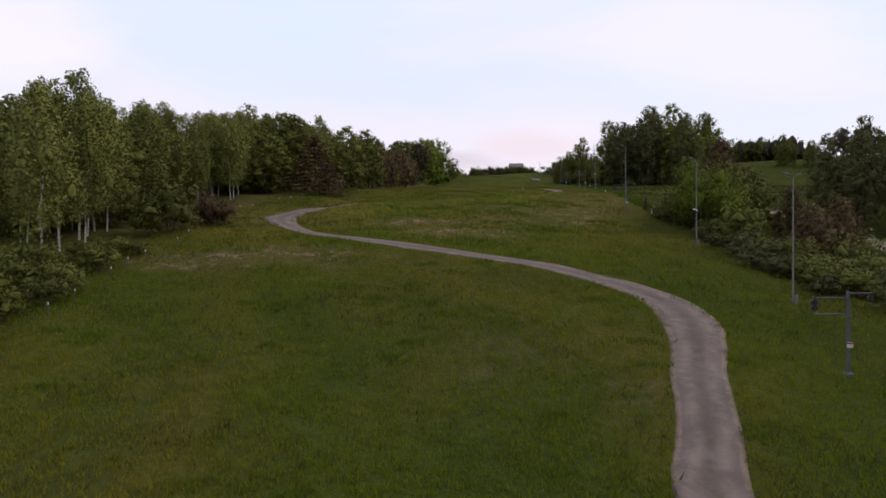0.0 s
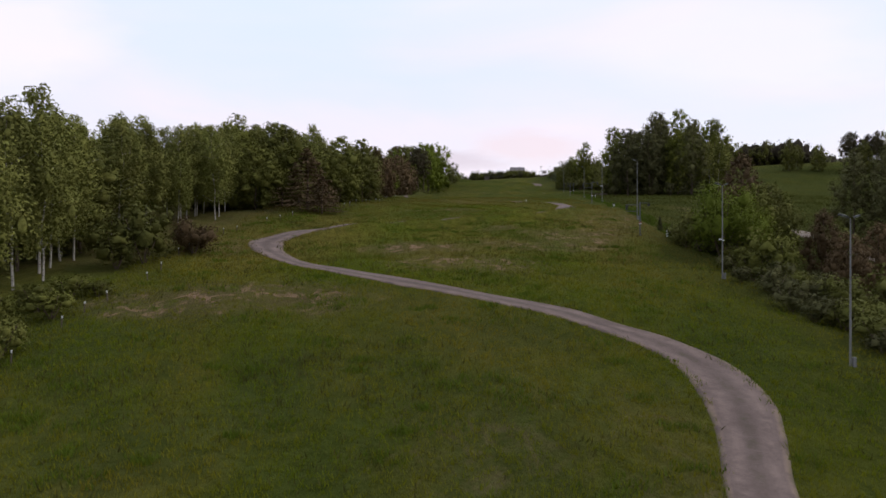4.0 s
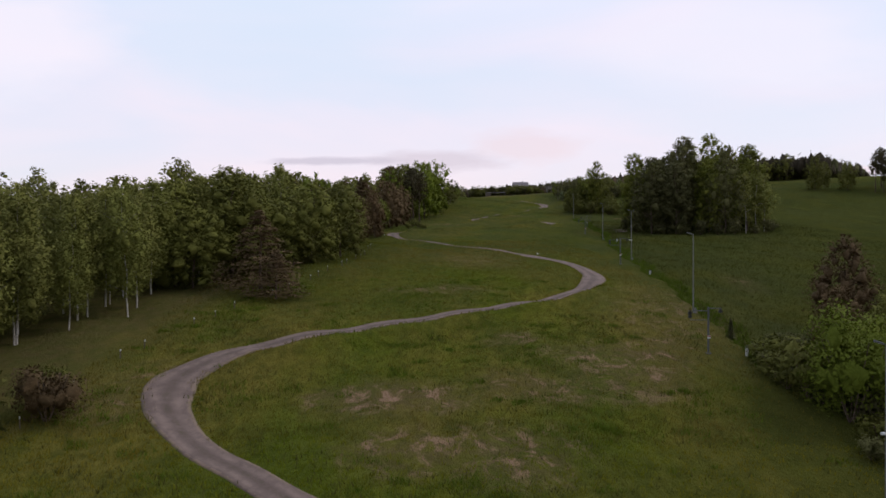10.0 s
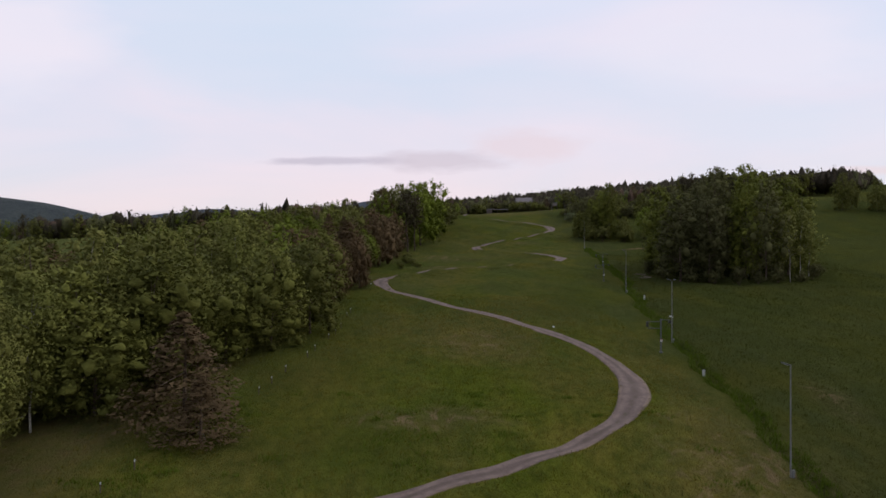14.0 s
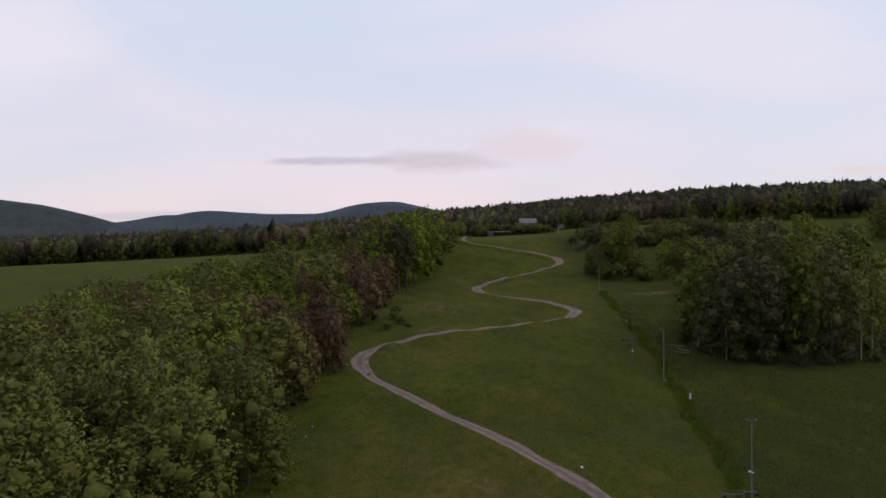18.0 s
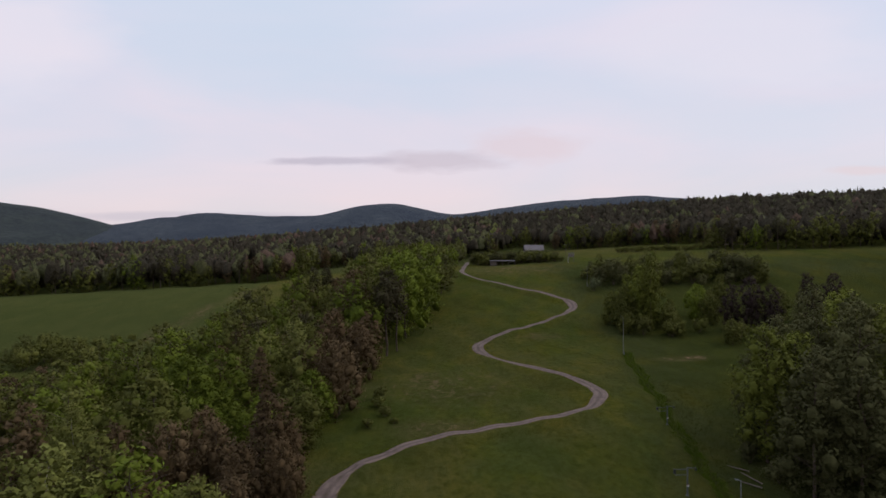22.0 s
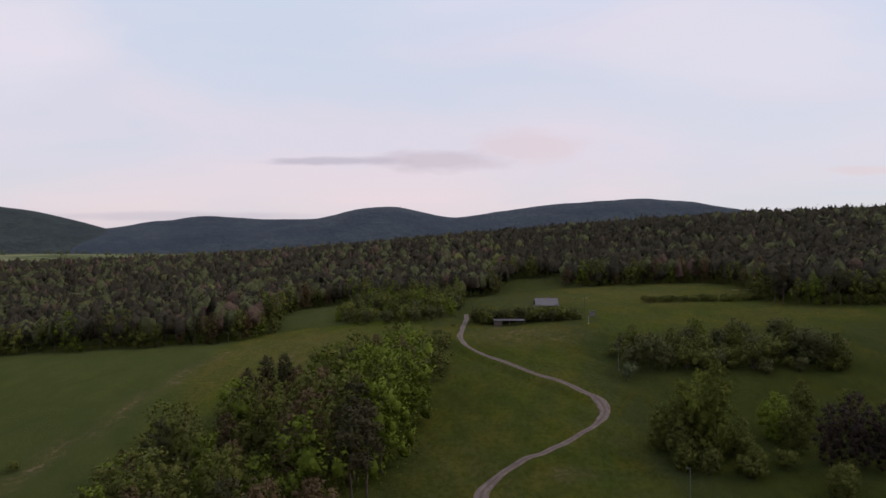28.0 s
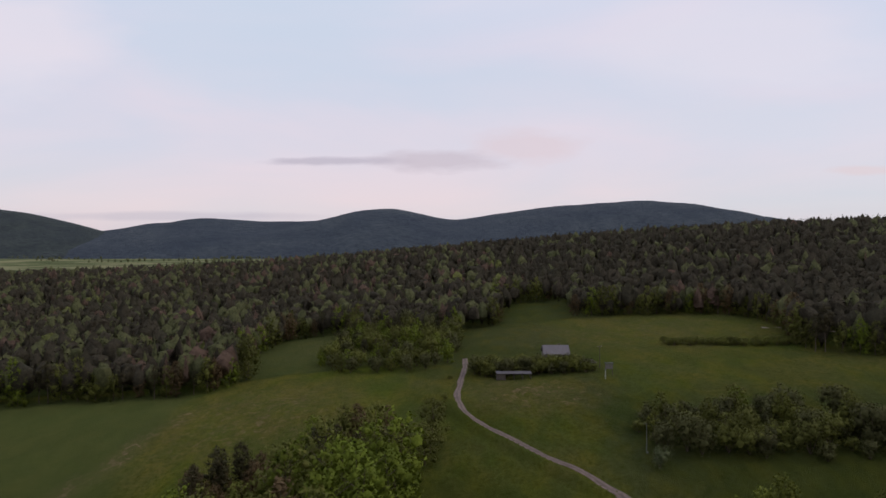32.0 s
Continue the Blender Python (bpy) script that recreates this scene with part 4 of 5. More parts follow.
for kind, x, y, h in (("willow", 34, 84, 9.8), ("willow", 38, 87, 8.5), ("sallow", 37, 77, 6), ("sallow", 33, 88, 6), ("leafy", 41, 90, 9.5), ("leafy", 46, 96, 9), ("spruce", 33.2, 103.5, 2.4), ("rusty", 45, 82, 9), ("rusty", 49, 78, 9.5), ("rusty", 43, 74, 7.5), ("rusty", 44.5, 101, 12), ("shrub", 35, 70, 3),
                      ("sallow", 36, 64, 4), ("shrub", 33.5, 59, 3), ("shrub", 32.5, 54, 2.8), ("shrub", 36, 56, 3.2), ("sallow", 40, 60, 4), ("shrub", 38, 52, 3), ("shrub", 34, 48, 2.6),
                      ("sallow", 46, 70, 6), ("leafy", 45, 92, 9), ("sallow", 50, 88, 6), ("thicket", 52, 72, 5), ("shrub", 43, 55, 3.2), ("rusty", 41, 97, 8), ("shrub", 35, 90, 2)):
    plant(kind, x, y, h, "scrub in the eastern ravine")
for x, y in scatter([(30.5, 51), (31, 76), (32, 98), (38, 100), (40, 76), (38, 50)], 3.0, 111):
    plant("alder" if plant_rng.uniform() < 0.6 else "shrub", x, y, 2.6 * plant_rng.uniform(0.7, 1.4), "scrub in the eastern ravine", 1.15)
for x, y in scatter([(59, 366), (68, 360), (94, 357), (122, 350), (134, 362), (118, 380), (90, 386), (64, 384)], 5.2, 104):
    plant(("leafy_in", "sallow", "alder", "alder")[int(plant_rng.integers(0, 4))], x, y, (4.2 + 6.5 * abs(math.sin(x * 0.19 + 0.8) * math.sin(y * 0.23))) * plant_rng.uniform(0.75, 1.25), "bushes of the eastern band", 1.1)
for x, y in scatter([(57, 304), (76, 301), (78, 310), (72, 322), (58, 320)], 5.2, 108):
    plant("sallow" if plant_rng.uniform() < 0.5 else "leafy", x, y, 6.5 * plant_rng.uniform(0.7, 1.35), "thicket of the eastern meadow", 1.1)
for x, y in scatter([(21, 431), (34, 428), (60, 424), (64, 432), (45, 431), (22, 440)], 3.6, 105):
    plant(("sallow", "shrub", "alder")[int(plant_rng.integers(0, 3))], x, y, (5.2 if x > 44 else 5.4) * plant_rng.uniform(0.8, 1.15), "bushes round the farmstead")
for x, y in scatter([(19.5, 431), (28, 426.5), (43, 427), (44, 434), (20, 441)], 3.4, 113):
    plant("sallow" if plant_rng.uniform() < 0.5 else "alder", x, y, 6.0 * plant_rng.uniform(0.7, 1.25), "bushes round the farmstead")
for x, y in scatter([(99, 463), (120, 454), (148, 447), (150, 453), (124, 461), (101, 468)], 3.0, 106):
    plant("shrub", x, y, 3.0 * plant_rng.uniform(0.7, 1.35), "hedge across the upper meadow")
for x, y, h in ((57, 431, 4), (60, 436, 4.5), (63, 429, 3), (42, 440, 4), (42, 432, 3.0), (58, 441, 4), (45, 430.5, 6.2), (47.5, 431, 6.6), (50, 430.5, 6.2), (52.5, 431, 6.6), (55, 430.5, 6.0), (24, 428, 3.5), (26, 430, 4)):
    plant("sallow", x, y, h, "bushes round the farmstead")
for x, y in scatter([(-44, 464), (-35, 449), (-10, 440), (11, 450), (14, 475), (18, 540), (-36, 540)], 6.2, 107):
    plant(("leafy_in", "sallow", "lime_in", "alder", "pine_in")[int(plant_rng.integers(0, 5 if y > 462 else 4))], x, y, (6 + 0.075 * (y - 440)) * plant_rng.uniform(0.7, 1.3), "bushes beside the upper track")
for x, y in scatter([(-122, 282), (-88, 286), (-86, 297), (-120, 304)], 5.4, 116):
    plant("sallow" if plant_rng.uniform() < 0.6 else "leafy_in", x, y, 6.5 * plant_rng.uniform(0.6, 1.25), "bushes at the western field", 1.1)
for x, y, h in ((-114, 304, 4.5), (-110, 306, 4), (-106, 308, 4.4), (-102, 310, 3.6), (-98, 313, 3.4), (-94, 316, 2.6), (-104, 305, 3.4)):
    plant("sallow", x, y, h, "bushes at the western field")


# ---- far woods ----
def woods(seed, places, heights, cards, conic_share):
    """Many far trees joined into one piece: each a lumpy crown with sprays standing out of it."""
    rng = np.random.default_rng(seed)
    ball = bmesh.new()
    bmesh.ops.create_icosphere(ball, subdivisions=1, radius=1.0)
    bv = np.array([v.co for v in ball.verts])
    bf = np.array([[v.index for v in f.verts] for f in ball.faces])
    ball.free()
    cv = [(0, 0, 1.0)]
    cf = []
    tiers, sides = 3, 7
    for k in range(tiers):
        r, z = 0.38 + 0.31 * k, 0.48 - 0.62 * k
        cv += [(r * math.cos(6.283 * (q + 0.5 * k) / sides), r * math.sin(6.283 * (q + 0.5 * k) / sides), z) for q in range(sides)]
    cf += [(0, 1 + q, 1 + (q + 1) % sides) for q in range(sides)]
    for k in range(tiers - 1):
        b0, b1 = 1 + k * sides, 1 + (k + 1) * sides
        for q in range(sides):
            cf += [(b0 + q, b1 + q, b0 + (q + 1) % sides), (b0 + (q + 1) % sides, b1 + q, b1 + (q + 1) % sides)]
    cv, cf = np.array(cv), np.array(cf)
    V, Fc, N = [], [], []
    base = 0
    for (x, y), h in zip(places, heights):
        z0 = float(land(x, y))
        conic = rng.uniform() < conic_share
        sp = h * (0.16 if conic else 0.24) * rng.uniform(0.75, 1.25)
        form, faces = (cv, cf) if conic else (bv, bf)
        lump = (1 + rng.normal(0, 0.26, (len(form), 1))) * 0.8
        core = form * lump
        a = rng.uniform(0, 6.283)
        core = np.stack([core[:, 0] * math.cos(a) - core[:, 1] * math.sin(a), core[:, 0] * math.sin(a) + core[:, 1] * math.cos(a), core[:, 2]], 1)
        nrm = core / (np.linalg.norm(core, axis=1)[:, None] + 1e-9) + np.array((0, 0, 0.25)) + rng.normal(0, 0.38, core.shape)
        mid = (x, y, z0 + h * 0.56)
        V.append(core * (sp, sp, h * 0.44) + mid)
        Fc.append(faces + base)
        N.append(nrm)
        base += len(core)
        k = rng.integers(0, len(form), cards)
        w = rng.uniform(0.2, 0.8, (cards, 1))
        near = core[k] * w + core[(k + 1) % len(core)] * (1 - w)
        near /= np.maximum(0.6, np.linalg.norm(near, axis=1))[:, None]
        v, f, n = leaf_cards(rng, near * (sp, sp, h * 0.44) * rng.uniform(0.95, 1.12, (cards, 1)) + mid, near, h * 0.052)
        V.append(v)
        Fc.append(f + base)
        N.append(n)
        base += len(v)
    nn = np.concatenate(N)
    return np.concatenate(V), np.concatenate(Fc), nn / np.linalg.norm(nn, axis=1)[:, None]


FAR = [(-160, 435), (-118, 435), (-84, 436), (-73, 452), (-84, 492), (-79, 560), (-40, 568), (-36, 528), (10, 522), (22, 540), (36, 552), (60, 640), (84, 640), (86, 566), (120, 553), (158, 532),
       (164, 490), (154, 462), (150, 436), (166, 428), (215, 420), (420, 330), (900, 700), (900, 1150), (-800, 1150), (-800, 800), (-330, 425)]
# the wood's front rank, tree by tree
for line in ([(-330, 426), (-240, 431), (-162, 436)], FAR[0:6], FAR[5:7], FAR[6:8], FAR[10:13], FAR[13:21]):
    edge_line, _ = curve_through(line, 5.0) if len(line) > 2 else (np.linspace(line[0], line[1], 9), None)
    for k, (x, y) in enumerate(edge_line):
        kind = ("leafy_in", "lime_in", "leafy_in", "leafy_in", "leafy_in", "larch_in", "pine_in")[int(plant_rng.integers(0, 7))]
        plant(kind, x + plant_rng.normal(0, 1.2), y + plant_rng.uniform(-1, 2.5), 14.5 * plant_rng.uniform(0.6, 1.25), "front rank of the far wood", 1.1)
first = scatter(FAR, 5.9, 201)
near_places = [p for p in first if p[1] < 600 and abs(p[0]) < 0.75 * (p[1] - 190) + 60]
mid_places = [p for p in scatter(FAR, 7.4, 202) if 600 <= p[1] < 820 and abs(p[0]) < 0.75 * (p[1] - 190) + 40]
high_places = [p for p in scatter(FAR, 9.5, 203) if p[1] >= 820 and abs(p[0]) < 0.75 * (p[1] - 190) + 40]
wr = np.random.default_rng(9)
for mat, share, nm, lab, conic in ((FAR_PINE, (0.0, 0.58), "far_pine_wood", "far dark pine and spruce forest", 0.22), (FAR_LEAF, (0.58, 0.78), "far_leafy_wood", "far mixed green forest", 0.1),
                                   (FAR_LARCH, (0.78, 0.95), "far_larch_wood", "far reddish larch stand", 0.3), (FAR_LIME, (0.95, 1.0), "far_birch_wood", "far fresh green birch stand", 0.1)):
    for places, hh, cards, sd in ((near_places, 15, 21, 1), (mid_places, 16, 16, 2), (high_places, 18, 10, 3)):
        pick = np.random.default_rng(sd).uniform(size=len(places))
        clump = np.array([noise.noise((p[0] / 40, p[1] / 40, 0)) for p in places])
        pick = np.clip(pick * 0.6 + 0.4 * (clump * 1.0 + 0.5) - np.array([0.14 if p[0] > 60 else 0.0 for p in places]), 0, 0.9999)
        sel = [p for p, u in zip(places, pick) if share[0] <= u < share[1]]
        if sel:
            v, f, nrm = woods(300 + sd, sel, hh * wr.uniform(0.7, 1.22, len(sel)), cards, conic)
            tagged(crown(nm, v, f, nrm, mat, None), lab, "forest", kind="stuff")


hedge_rng = np.random.default_rng(77)
hedges = []
for _ in range(26):
    hx, hy, ha = hedge_rng.uniform(-1500, -430), hedge_rng.uniform(1230, 2100), hedge_rng.normal(0, 0.35)
    hedges += [(hx + k * 13 * math.cos(ha) + hedge_rng.normal(0, 3), hy + k * 13 * math.sin(ha) + hedge_rng.normal(0, 3)) for k in range(int(hedge_rng.integers(2, 12)))]
v, f, nrm = woods(377, hedges, 11 * hedge_rng.uniform(0.5, 1.3, len(hedges)), 6, 0.0)
tagged(crown("valley_hedges", v, f, nrm, FAR_LEAF, None), "hedges and tree rows between pale valley fields", "hedge", kind="stuff")


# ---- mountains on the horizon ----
def hazed_mountain_material(name, k, blue):
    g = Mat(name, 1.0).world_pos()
    # distance haze is painted in by turning the wooded slopes blue
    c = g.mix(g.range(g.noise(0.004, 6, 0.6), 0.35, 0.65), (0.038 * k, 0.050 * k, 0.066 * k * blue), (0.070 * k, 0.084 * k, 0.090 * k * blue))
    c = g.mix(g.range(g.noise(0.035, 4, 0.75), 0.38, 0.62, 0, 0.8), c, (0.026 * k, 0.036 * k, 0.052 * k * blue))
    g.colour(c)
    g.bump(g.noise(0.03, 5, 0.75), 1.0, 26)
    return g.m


MOUNTAIN = hazed_mountain_material("hazed_wooded_mountain", 1.05, 1.05)
# the nearer shoulder gets less haze blue, so it stands apart
SHOULDER = hazed_mountain_material("lightly_hazed_mountain", 0.86, 0.8)


def mountain(crest, y0, depth, label, material):
    """A wooded ridge whose crest runs through (x, height) knots at distance y0."""
    xs = np.linspace(crest[0][0], crest[-1][0], 140)
    top = spline(crest, xs)
    rows = np.linspace(0, 1, 26)
    V = []
    for q in rows:
        fall = (math.sin(q * math.pi / 2)) ** 1.2
        for x, tz in zip(xs, top):
            lump = 14 * noise.noise((x / 130, q * 4, y0)) + 4 * noise.noise((x / 28, q * 22, 3))
            y = y0 - depth * (1 - q) + 120 * noise.noise((x / 500, q * 2, 7)) * (1 - q)
            V.append((x, y, -60 + (tz + 60) * fall + lump * (0.25 + 0.75 * math.sin(math.pi * q)) * (1 if q < 1 else 0.3)))
    for x, tz in zip(xs, top):
        V.append((x, y0 + 350, -80))
    n = len(xs)
    i = np.arange(len(V)).reshape(-1, n)
    f = np.stack([i[:-1, :-1], i[:-1, 1:], i[1:, 1:], i[1:, :-1]], -1).reshape(-1, 4)
    ob = mesh_object("mountain", V, f.tolist(), material, smooth=True)
    return tagged(ob, label, "mountain", kind="structure")


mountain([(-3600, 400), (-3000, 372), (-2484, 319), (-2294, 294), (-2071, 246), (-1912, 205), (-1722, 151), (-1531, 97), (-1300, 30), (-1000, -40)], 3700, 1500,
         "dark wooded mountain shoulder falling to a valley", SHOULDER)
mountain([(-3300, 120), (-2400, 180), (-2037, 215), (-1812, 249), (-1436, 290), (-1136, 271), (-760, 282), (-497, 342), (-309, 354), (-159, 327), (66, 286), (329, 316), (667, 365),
          (1006, 388), (1269, 406), (1569, 380), (1907, 312), (2500, 240), (3000, 160)], 4350, 1900, "long wooded mountain ridge with haze blue in its colour", MOUNTAIN)


# ---- lamp posts, tow pylons and the rest of the ski slope's gear ----
def lamp_post(h=9.6, low_lamp=False, twin=False):
    root = new("lamp_post")
    part("pole", tube(0.075, 0.045, (0, 0, -0.4), (0, 0, h), 10), CONCRETE, root)
    part("arm", tube(0.022, 0.02, (0, 0, h - 0.05), (-0.42, -0.1, h + 0.1), 6), STEEL, root)
    head = part("lamp_head", box(0.62, 0.26, 0.12, (-0.55, -0.12, h + 0.13), 0.03, Matrix.Rotation(0.3, 4, "Y")), STEEL, root, "grey flat floodlight head")
    part("lens", box(0.46, 0.2, 0.02, (-0.53, -0.12, h + 0.065), 0.0, Matrix.Rotation(0.3, 4, "Y")), GLASS_LAMP, head, "pale lamp glass")
    part("base_box", box(0.22, 0.18, 0.7, (0.22, -0.05, 0.25), 0.02), CONCRETE, root, "pale switch box")
    if low_lamp or twin:
        second = part("lamp_head", box(0.4, 0.24, 0.11, (0.36, -0.1, h + 0.1), 0.03, Matrix.Rotation(-0.3, 4, "Y")), STEEL, root, "grey flat floodlight head")
        part("lens", box(0.3, 0.18, 0.02, (0.35, -0.1, h + 0.04), 0.0, Matrix.Rotation(-0.3, 4, "Y")), GLASS_LAMP, second, "pale lamp glass")
    if low_lamp:
        part("side_lamp", box(0.2, 0.18, 0.14, (0.02, -0.2, h * 0.41), 0.03), WHITE, root, "white lower floodlight")
        part("side_lamp", join(box(0.3, 0.2, 0.16, (-0.26, -0.1, h * 0.42), 0.03), tube(0.02, 0.02, (0, 0, h * 0.42), (-0.3, 0, h * 0.42), 6)), WHITE, root, "white lower floodlight")
    return tagged(root, "tall grey lamp post with a floodlight head in the grass", "lamp post", "lamp posts along the slope")


lamp_places = [(27.0, 48.8, 9.8), (29.4, 73.4, 9.8), (32.2, 111.6, 9.7), (36.6, 152.2, 9.4), (41.9, 194.5, 9.2), (53.5, 287, 10.0), (61, 363, 7.6)]
first_lamp, first_low = None, None
for n, (x, y, h) in enumerate(lamp_places):
    m = Matrix.Translation(at_ground(x, y)) @ Matrix.Diagonal((1, 1, h / 9.6, 1))
    low = n in (1, 3)
    if n == 0:
        lamp_post(9.6, twin=True).matrix_basis = m
    elif low and not first_low:
        first_low = lamp_post(9.6, True)
        first_low.matrix_basis = m
    elif not low and not first_lamp:
        first_lamp = lamp_post()
        first_lamp.matrix_basis = m
    else:
        copy_thing(first_low if low else first_lamp, m).matrix_basis = m


def tow_pylon(h=5.6):
    root = new("tow_pylon")
    part("post", join(box(0.15, 0.17, h + 0.5, (0, 0, h / 2 - 0.25), 0.02), box(0.44, 0.44, 0.24, (0, 0, 0.0), 0.03)), STEEL, root)
    for z in (h - 0.45, h - 1.55):
        part("crossarm", box(2.0 if z > h - 1 else 1.7, 0.09, 0.09, (-1.05, 0, z), 0.015), STEEL, root)
    part("crossarm", box(1.3, 0.09, 0.09, (0.7, 0, h - 0.15), 0.015), STEEL, root)
    for x, z in ((-1.9, h - 0.75), (-1.9, h - 1.15), (1.25, h - 0.5)):
        part("sheave", join(tube(0.2, 0.2, (x, -0.06, z), (x, 0.06, z), 12), box(0.08, 0.2, 0.5, (x, 0, z + 0.12), 0.01)), DARK, root, "dark cable wheel")
    plate = part("plate", box(0.34, 0.03, 0.36, (0, -0.17, h * 0.36), 0.005), WHITE, root, "small white warning plate")
    part("band", box(0.35, 0.02, 0.10, (0, -0.19, h * 0.38), 0.0), RED, plate, "red band")
    return tagged(root, "grey steel ski tow pylon with crossarms and cable wheels", "pylon", "ski tow pylons")


pylons = [(22.8, 35.6, 4.7), (28.5, 98.3, 4.8), (32.8, 146, 4.7), (40.6, 208.5, 4.2), (47.3, 235.8, 3.5)]
pyl = tow_pylon()
for n, (x, y, h) in enumerate(pylons):
    m = Matrix.Translation(at_ground(x, y)) @ Matrix.Diagonal((1, 1, h / 5.6, 1))
    ob = pyl if n == 0 else copy_thing(pyl, m)
    ob.matrix_basis = m


def marker():
    root = new("hydrant_box")
    part("body", box(0.26, 0.24, 0.95, (0, 0, 0.38), 0.03), WHITE, root)
    part("cover", box(0.32, 0.30, 0.07, (0, 0, 0.88), 0.02), STEEL, root, "grey metal cover")
    return tagged(root, "white hydrant box beside the ditch", "box", "hydrant boxes along the ditch")


mk = None
for x, y in ((32.3, 97.9), (35.3, 137.4), (43.2, 186)):
    m = Matrix.Translation(at_ground(x, y))
    if not mk:
        mk = marker()
        mk.matrix_basis = m
    else:
        copy_thing(mk, m)


def fence_post():
    root = new("fence_post")
    part("stake", box(0.08, 0.08, 0.95, (0, 0, 0.38), 0.012), PLANK, root)
    part("cap", box(0.10, 0.10, 0.2, (0, 0, 0.80), 0.015), WHITE, root, "white painted top")
    return tagged(root, "wooden fence stake with a white top", "fence post", "fence along the wood")


fp = None
FENCE = [(-27, 34), (-28, 45), (-29, 55), (-29.5, 64), (-29.5, 74), (-31, 84), (-30.5, 93), (-29, 101), (-26, 109), (-23, 116), (-20, 124), (-18, 134), (-16, 148), (-15, 160), (-14.5, 175)]
fence_line, _ = curve_through(FENCE, 3.6)
for k, (x, y) in enumerate(fence_line):
    if k % 7 in (2, 5):
        continue
    m = Matrix.Translation(at_ground(x + 0.2 * math.sin(k * 5.1), y)) @ pose(0, 0, 0, 3 * math.sin(k * 3.3), 4 * math.sin(k * 1.7), k * 31)
    if fp is None:
        fp = fence_post()
        fp.matrix_basis = m
    else:
        copy_thing(fp, m)


# ---- farmstead ----
def house(x, y):
    root = new("farmhouse")
    root.matrix_basis = Matrix.Translation((x, y, 53.4))
    part("wall", box(9.0, 6.5, 8.0, (0, 0, -1.4), 0.05), HOUSE_BOARD, root, "grey timber walls")
    for s in (-1, 1):
        bm = box(9.8, 4.6, 0.14, (0, s * 1.9, 4.05), 0.02, Matrix.Rotation(-s * 0.68, 4, "X"))
        part("roof", bm, HOUSE_ROOF, root, "grey sheet roof slope")
    for k in range(13):
        for s in (-1, 1):
            part("seam", box(0.07, 4.6, 0.06, (-4.5 + k * 0.75, s * 1.94, 4.16), 0.0, Matrix.Rotation(-s * 0.68, 4, "X")), PLANK, root)
    for k in range(18):
        part("board", box(0.3, 0.05, 4.2, (-4.25 + k * 0.5, -3.28, 0.4), 0.01), (HOUSE_BOARD, PLANK)[k % 3 == 0], root)
    part("chimney", box(0.6, 0.6, 1.6, (1.5, 0.4, 5.3), 0.03), PLANK, root)
    for wx in (-2.8, 0, 2.8):
        win = part("window", box(1.1, 0.1, 1.2, (wx, -3.31, 1.2), 0.02), WHITE, root, "white framed window")
        part("pane", box(0.9, 0.04, 1.0, (wx, -3.37, 1.2)), DARK, win, "dark glass")
    return tagged(root, "small grey farmhouse with a pitched sheet roof among bushes", "house")


house(50.4, 436)


def shelter(x, y):
    root = new("shelter")
    root.matrix_basis = Matrix.Translation(at_ground(x, y))
    part("roof", box(12.5, 3.2, 0.16, (0, 0, 2.3), 0.03, Matrix.Rotation(0.12, 4, "X")), ROOF, root, "pale sheet roof")
    for px in (-6, -3, 0, 3, 6):
        part("post", box(0.16, 0.16, 2.5, (px, -1.3, 1.1), 0.01), PLANK, root)
        part("post", box(0.16, 0.16, 2.6, (px, 1.3, 1.1), 0.01), PLANK, root)
    part("wall", box(3.0, 2.6, 2.3, (-4.6, 0, 1.0), 0.03), PLANK, root, "boarded end wall")
    return tagged(root, "long low open shelter with a pale flat roof", "shelter")


shelter(33.5, 423.5)


def sign_post(x, y, tall=3.6):
    root = new("marker_post")
    root.matrix_basis = Matrix.Translation(at_ground(x, y))
    part("post", tube(0.07, 0.06, (0, 0, -0.2), (0, 0, tall), 8), WHITE, root)
    part("cap", box(0.5, 0.12, 0.35, (0, 0, tall - 0.2), 0.02), STEEL, root, "grey plate at the top")
    return tagged(root, "tall white marker post at the edge of the bushes", "post")


def notice_board(x, y):
    root = new("notice_board")
    root.matrix_basis = Matrix.Translation(at_ground(x, y)) @ pose(0, 0, 0, 0, 0, 8)
    for px in (-1.25, 1.25):
        part("post", box(0.16, 0.16, 4.6, (px, 0, 2.1), 0.015), PLANK, root)
    for k in range(6):
        part("board", box(2.7, 0.05, 0.26, (0, -0.1, 2.55 + k * 0.28), 0.01), HOUSE_BOARD, root)
    part("roof", box(3.2, 0.7, 0.08, (0, 0, 4.45), 0.01, Matrix.Rotation(0.2, 4, "X")), DARK, root, "dark narrow roof")
    return tagged(root, "large boarded notice stand on two wooden posts", "board")


sign_post(64, 416)
sign_post(77.2, 212.5)
notice_board(66.5, 421)


# ---- odds and ends ----
def log(x, y, length, turn, tilt):
    root = new("felled_log")
    root.matrix_basis = Matrix.Translation(at_ground(x, y, 0.16)) @ pose(0, 0, 0, 0, tilt, turn)
    part("stem", join(tube(0.12, 0.09, (-length / 2, 0, 0), (length / 2, 0, 0), 9), tube(0.05, 0.03, (length * 0.1, 0, 0), (length * 0.2, 0.5, 0.25), 5)), BARK_PALE, root)
    part("cut_end", tube(0.118, 0.118, (-length / 2 - 0.01, 0, 0), (-length / 2, 0, 0), 9), SAND, root, "pale sawn end")
    return tagged(root, "barked pale log lying in the grass beside the ditch", "log", "logs beside the ditch")


BARK_PALE = bark_material("bare_wood", (0.15, 0.12, 0.09), (0.10, 0.08, 0.06))
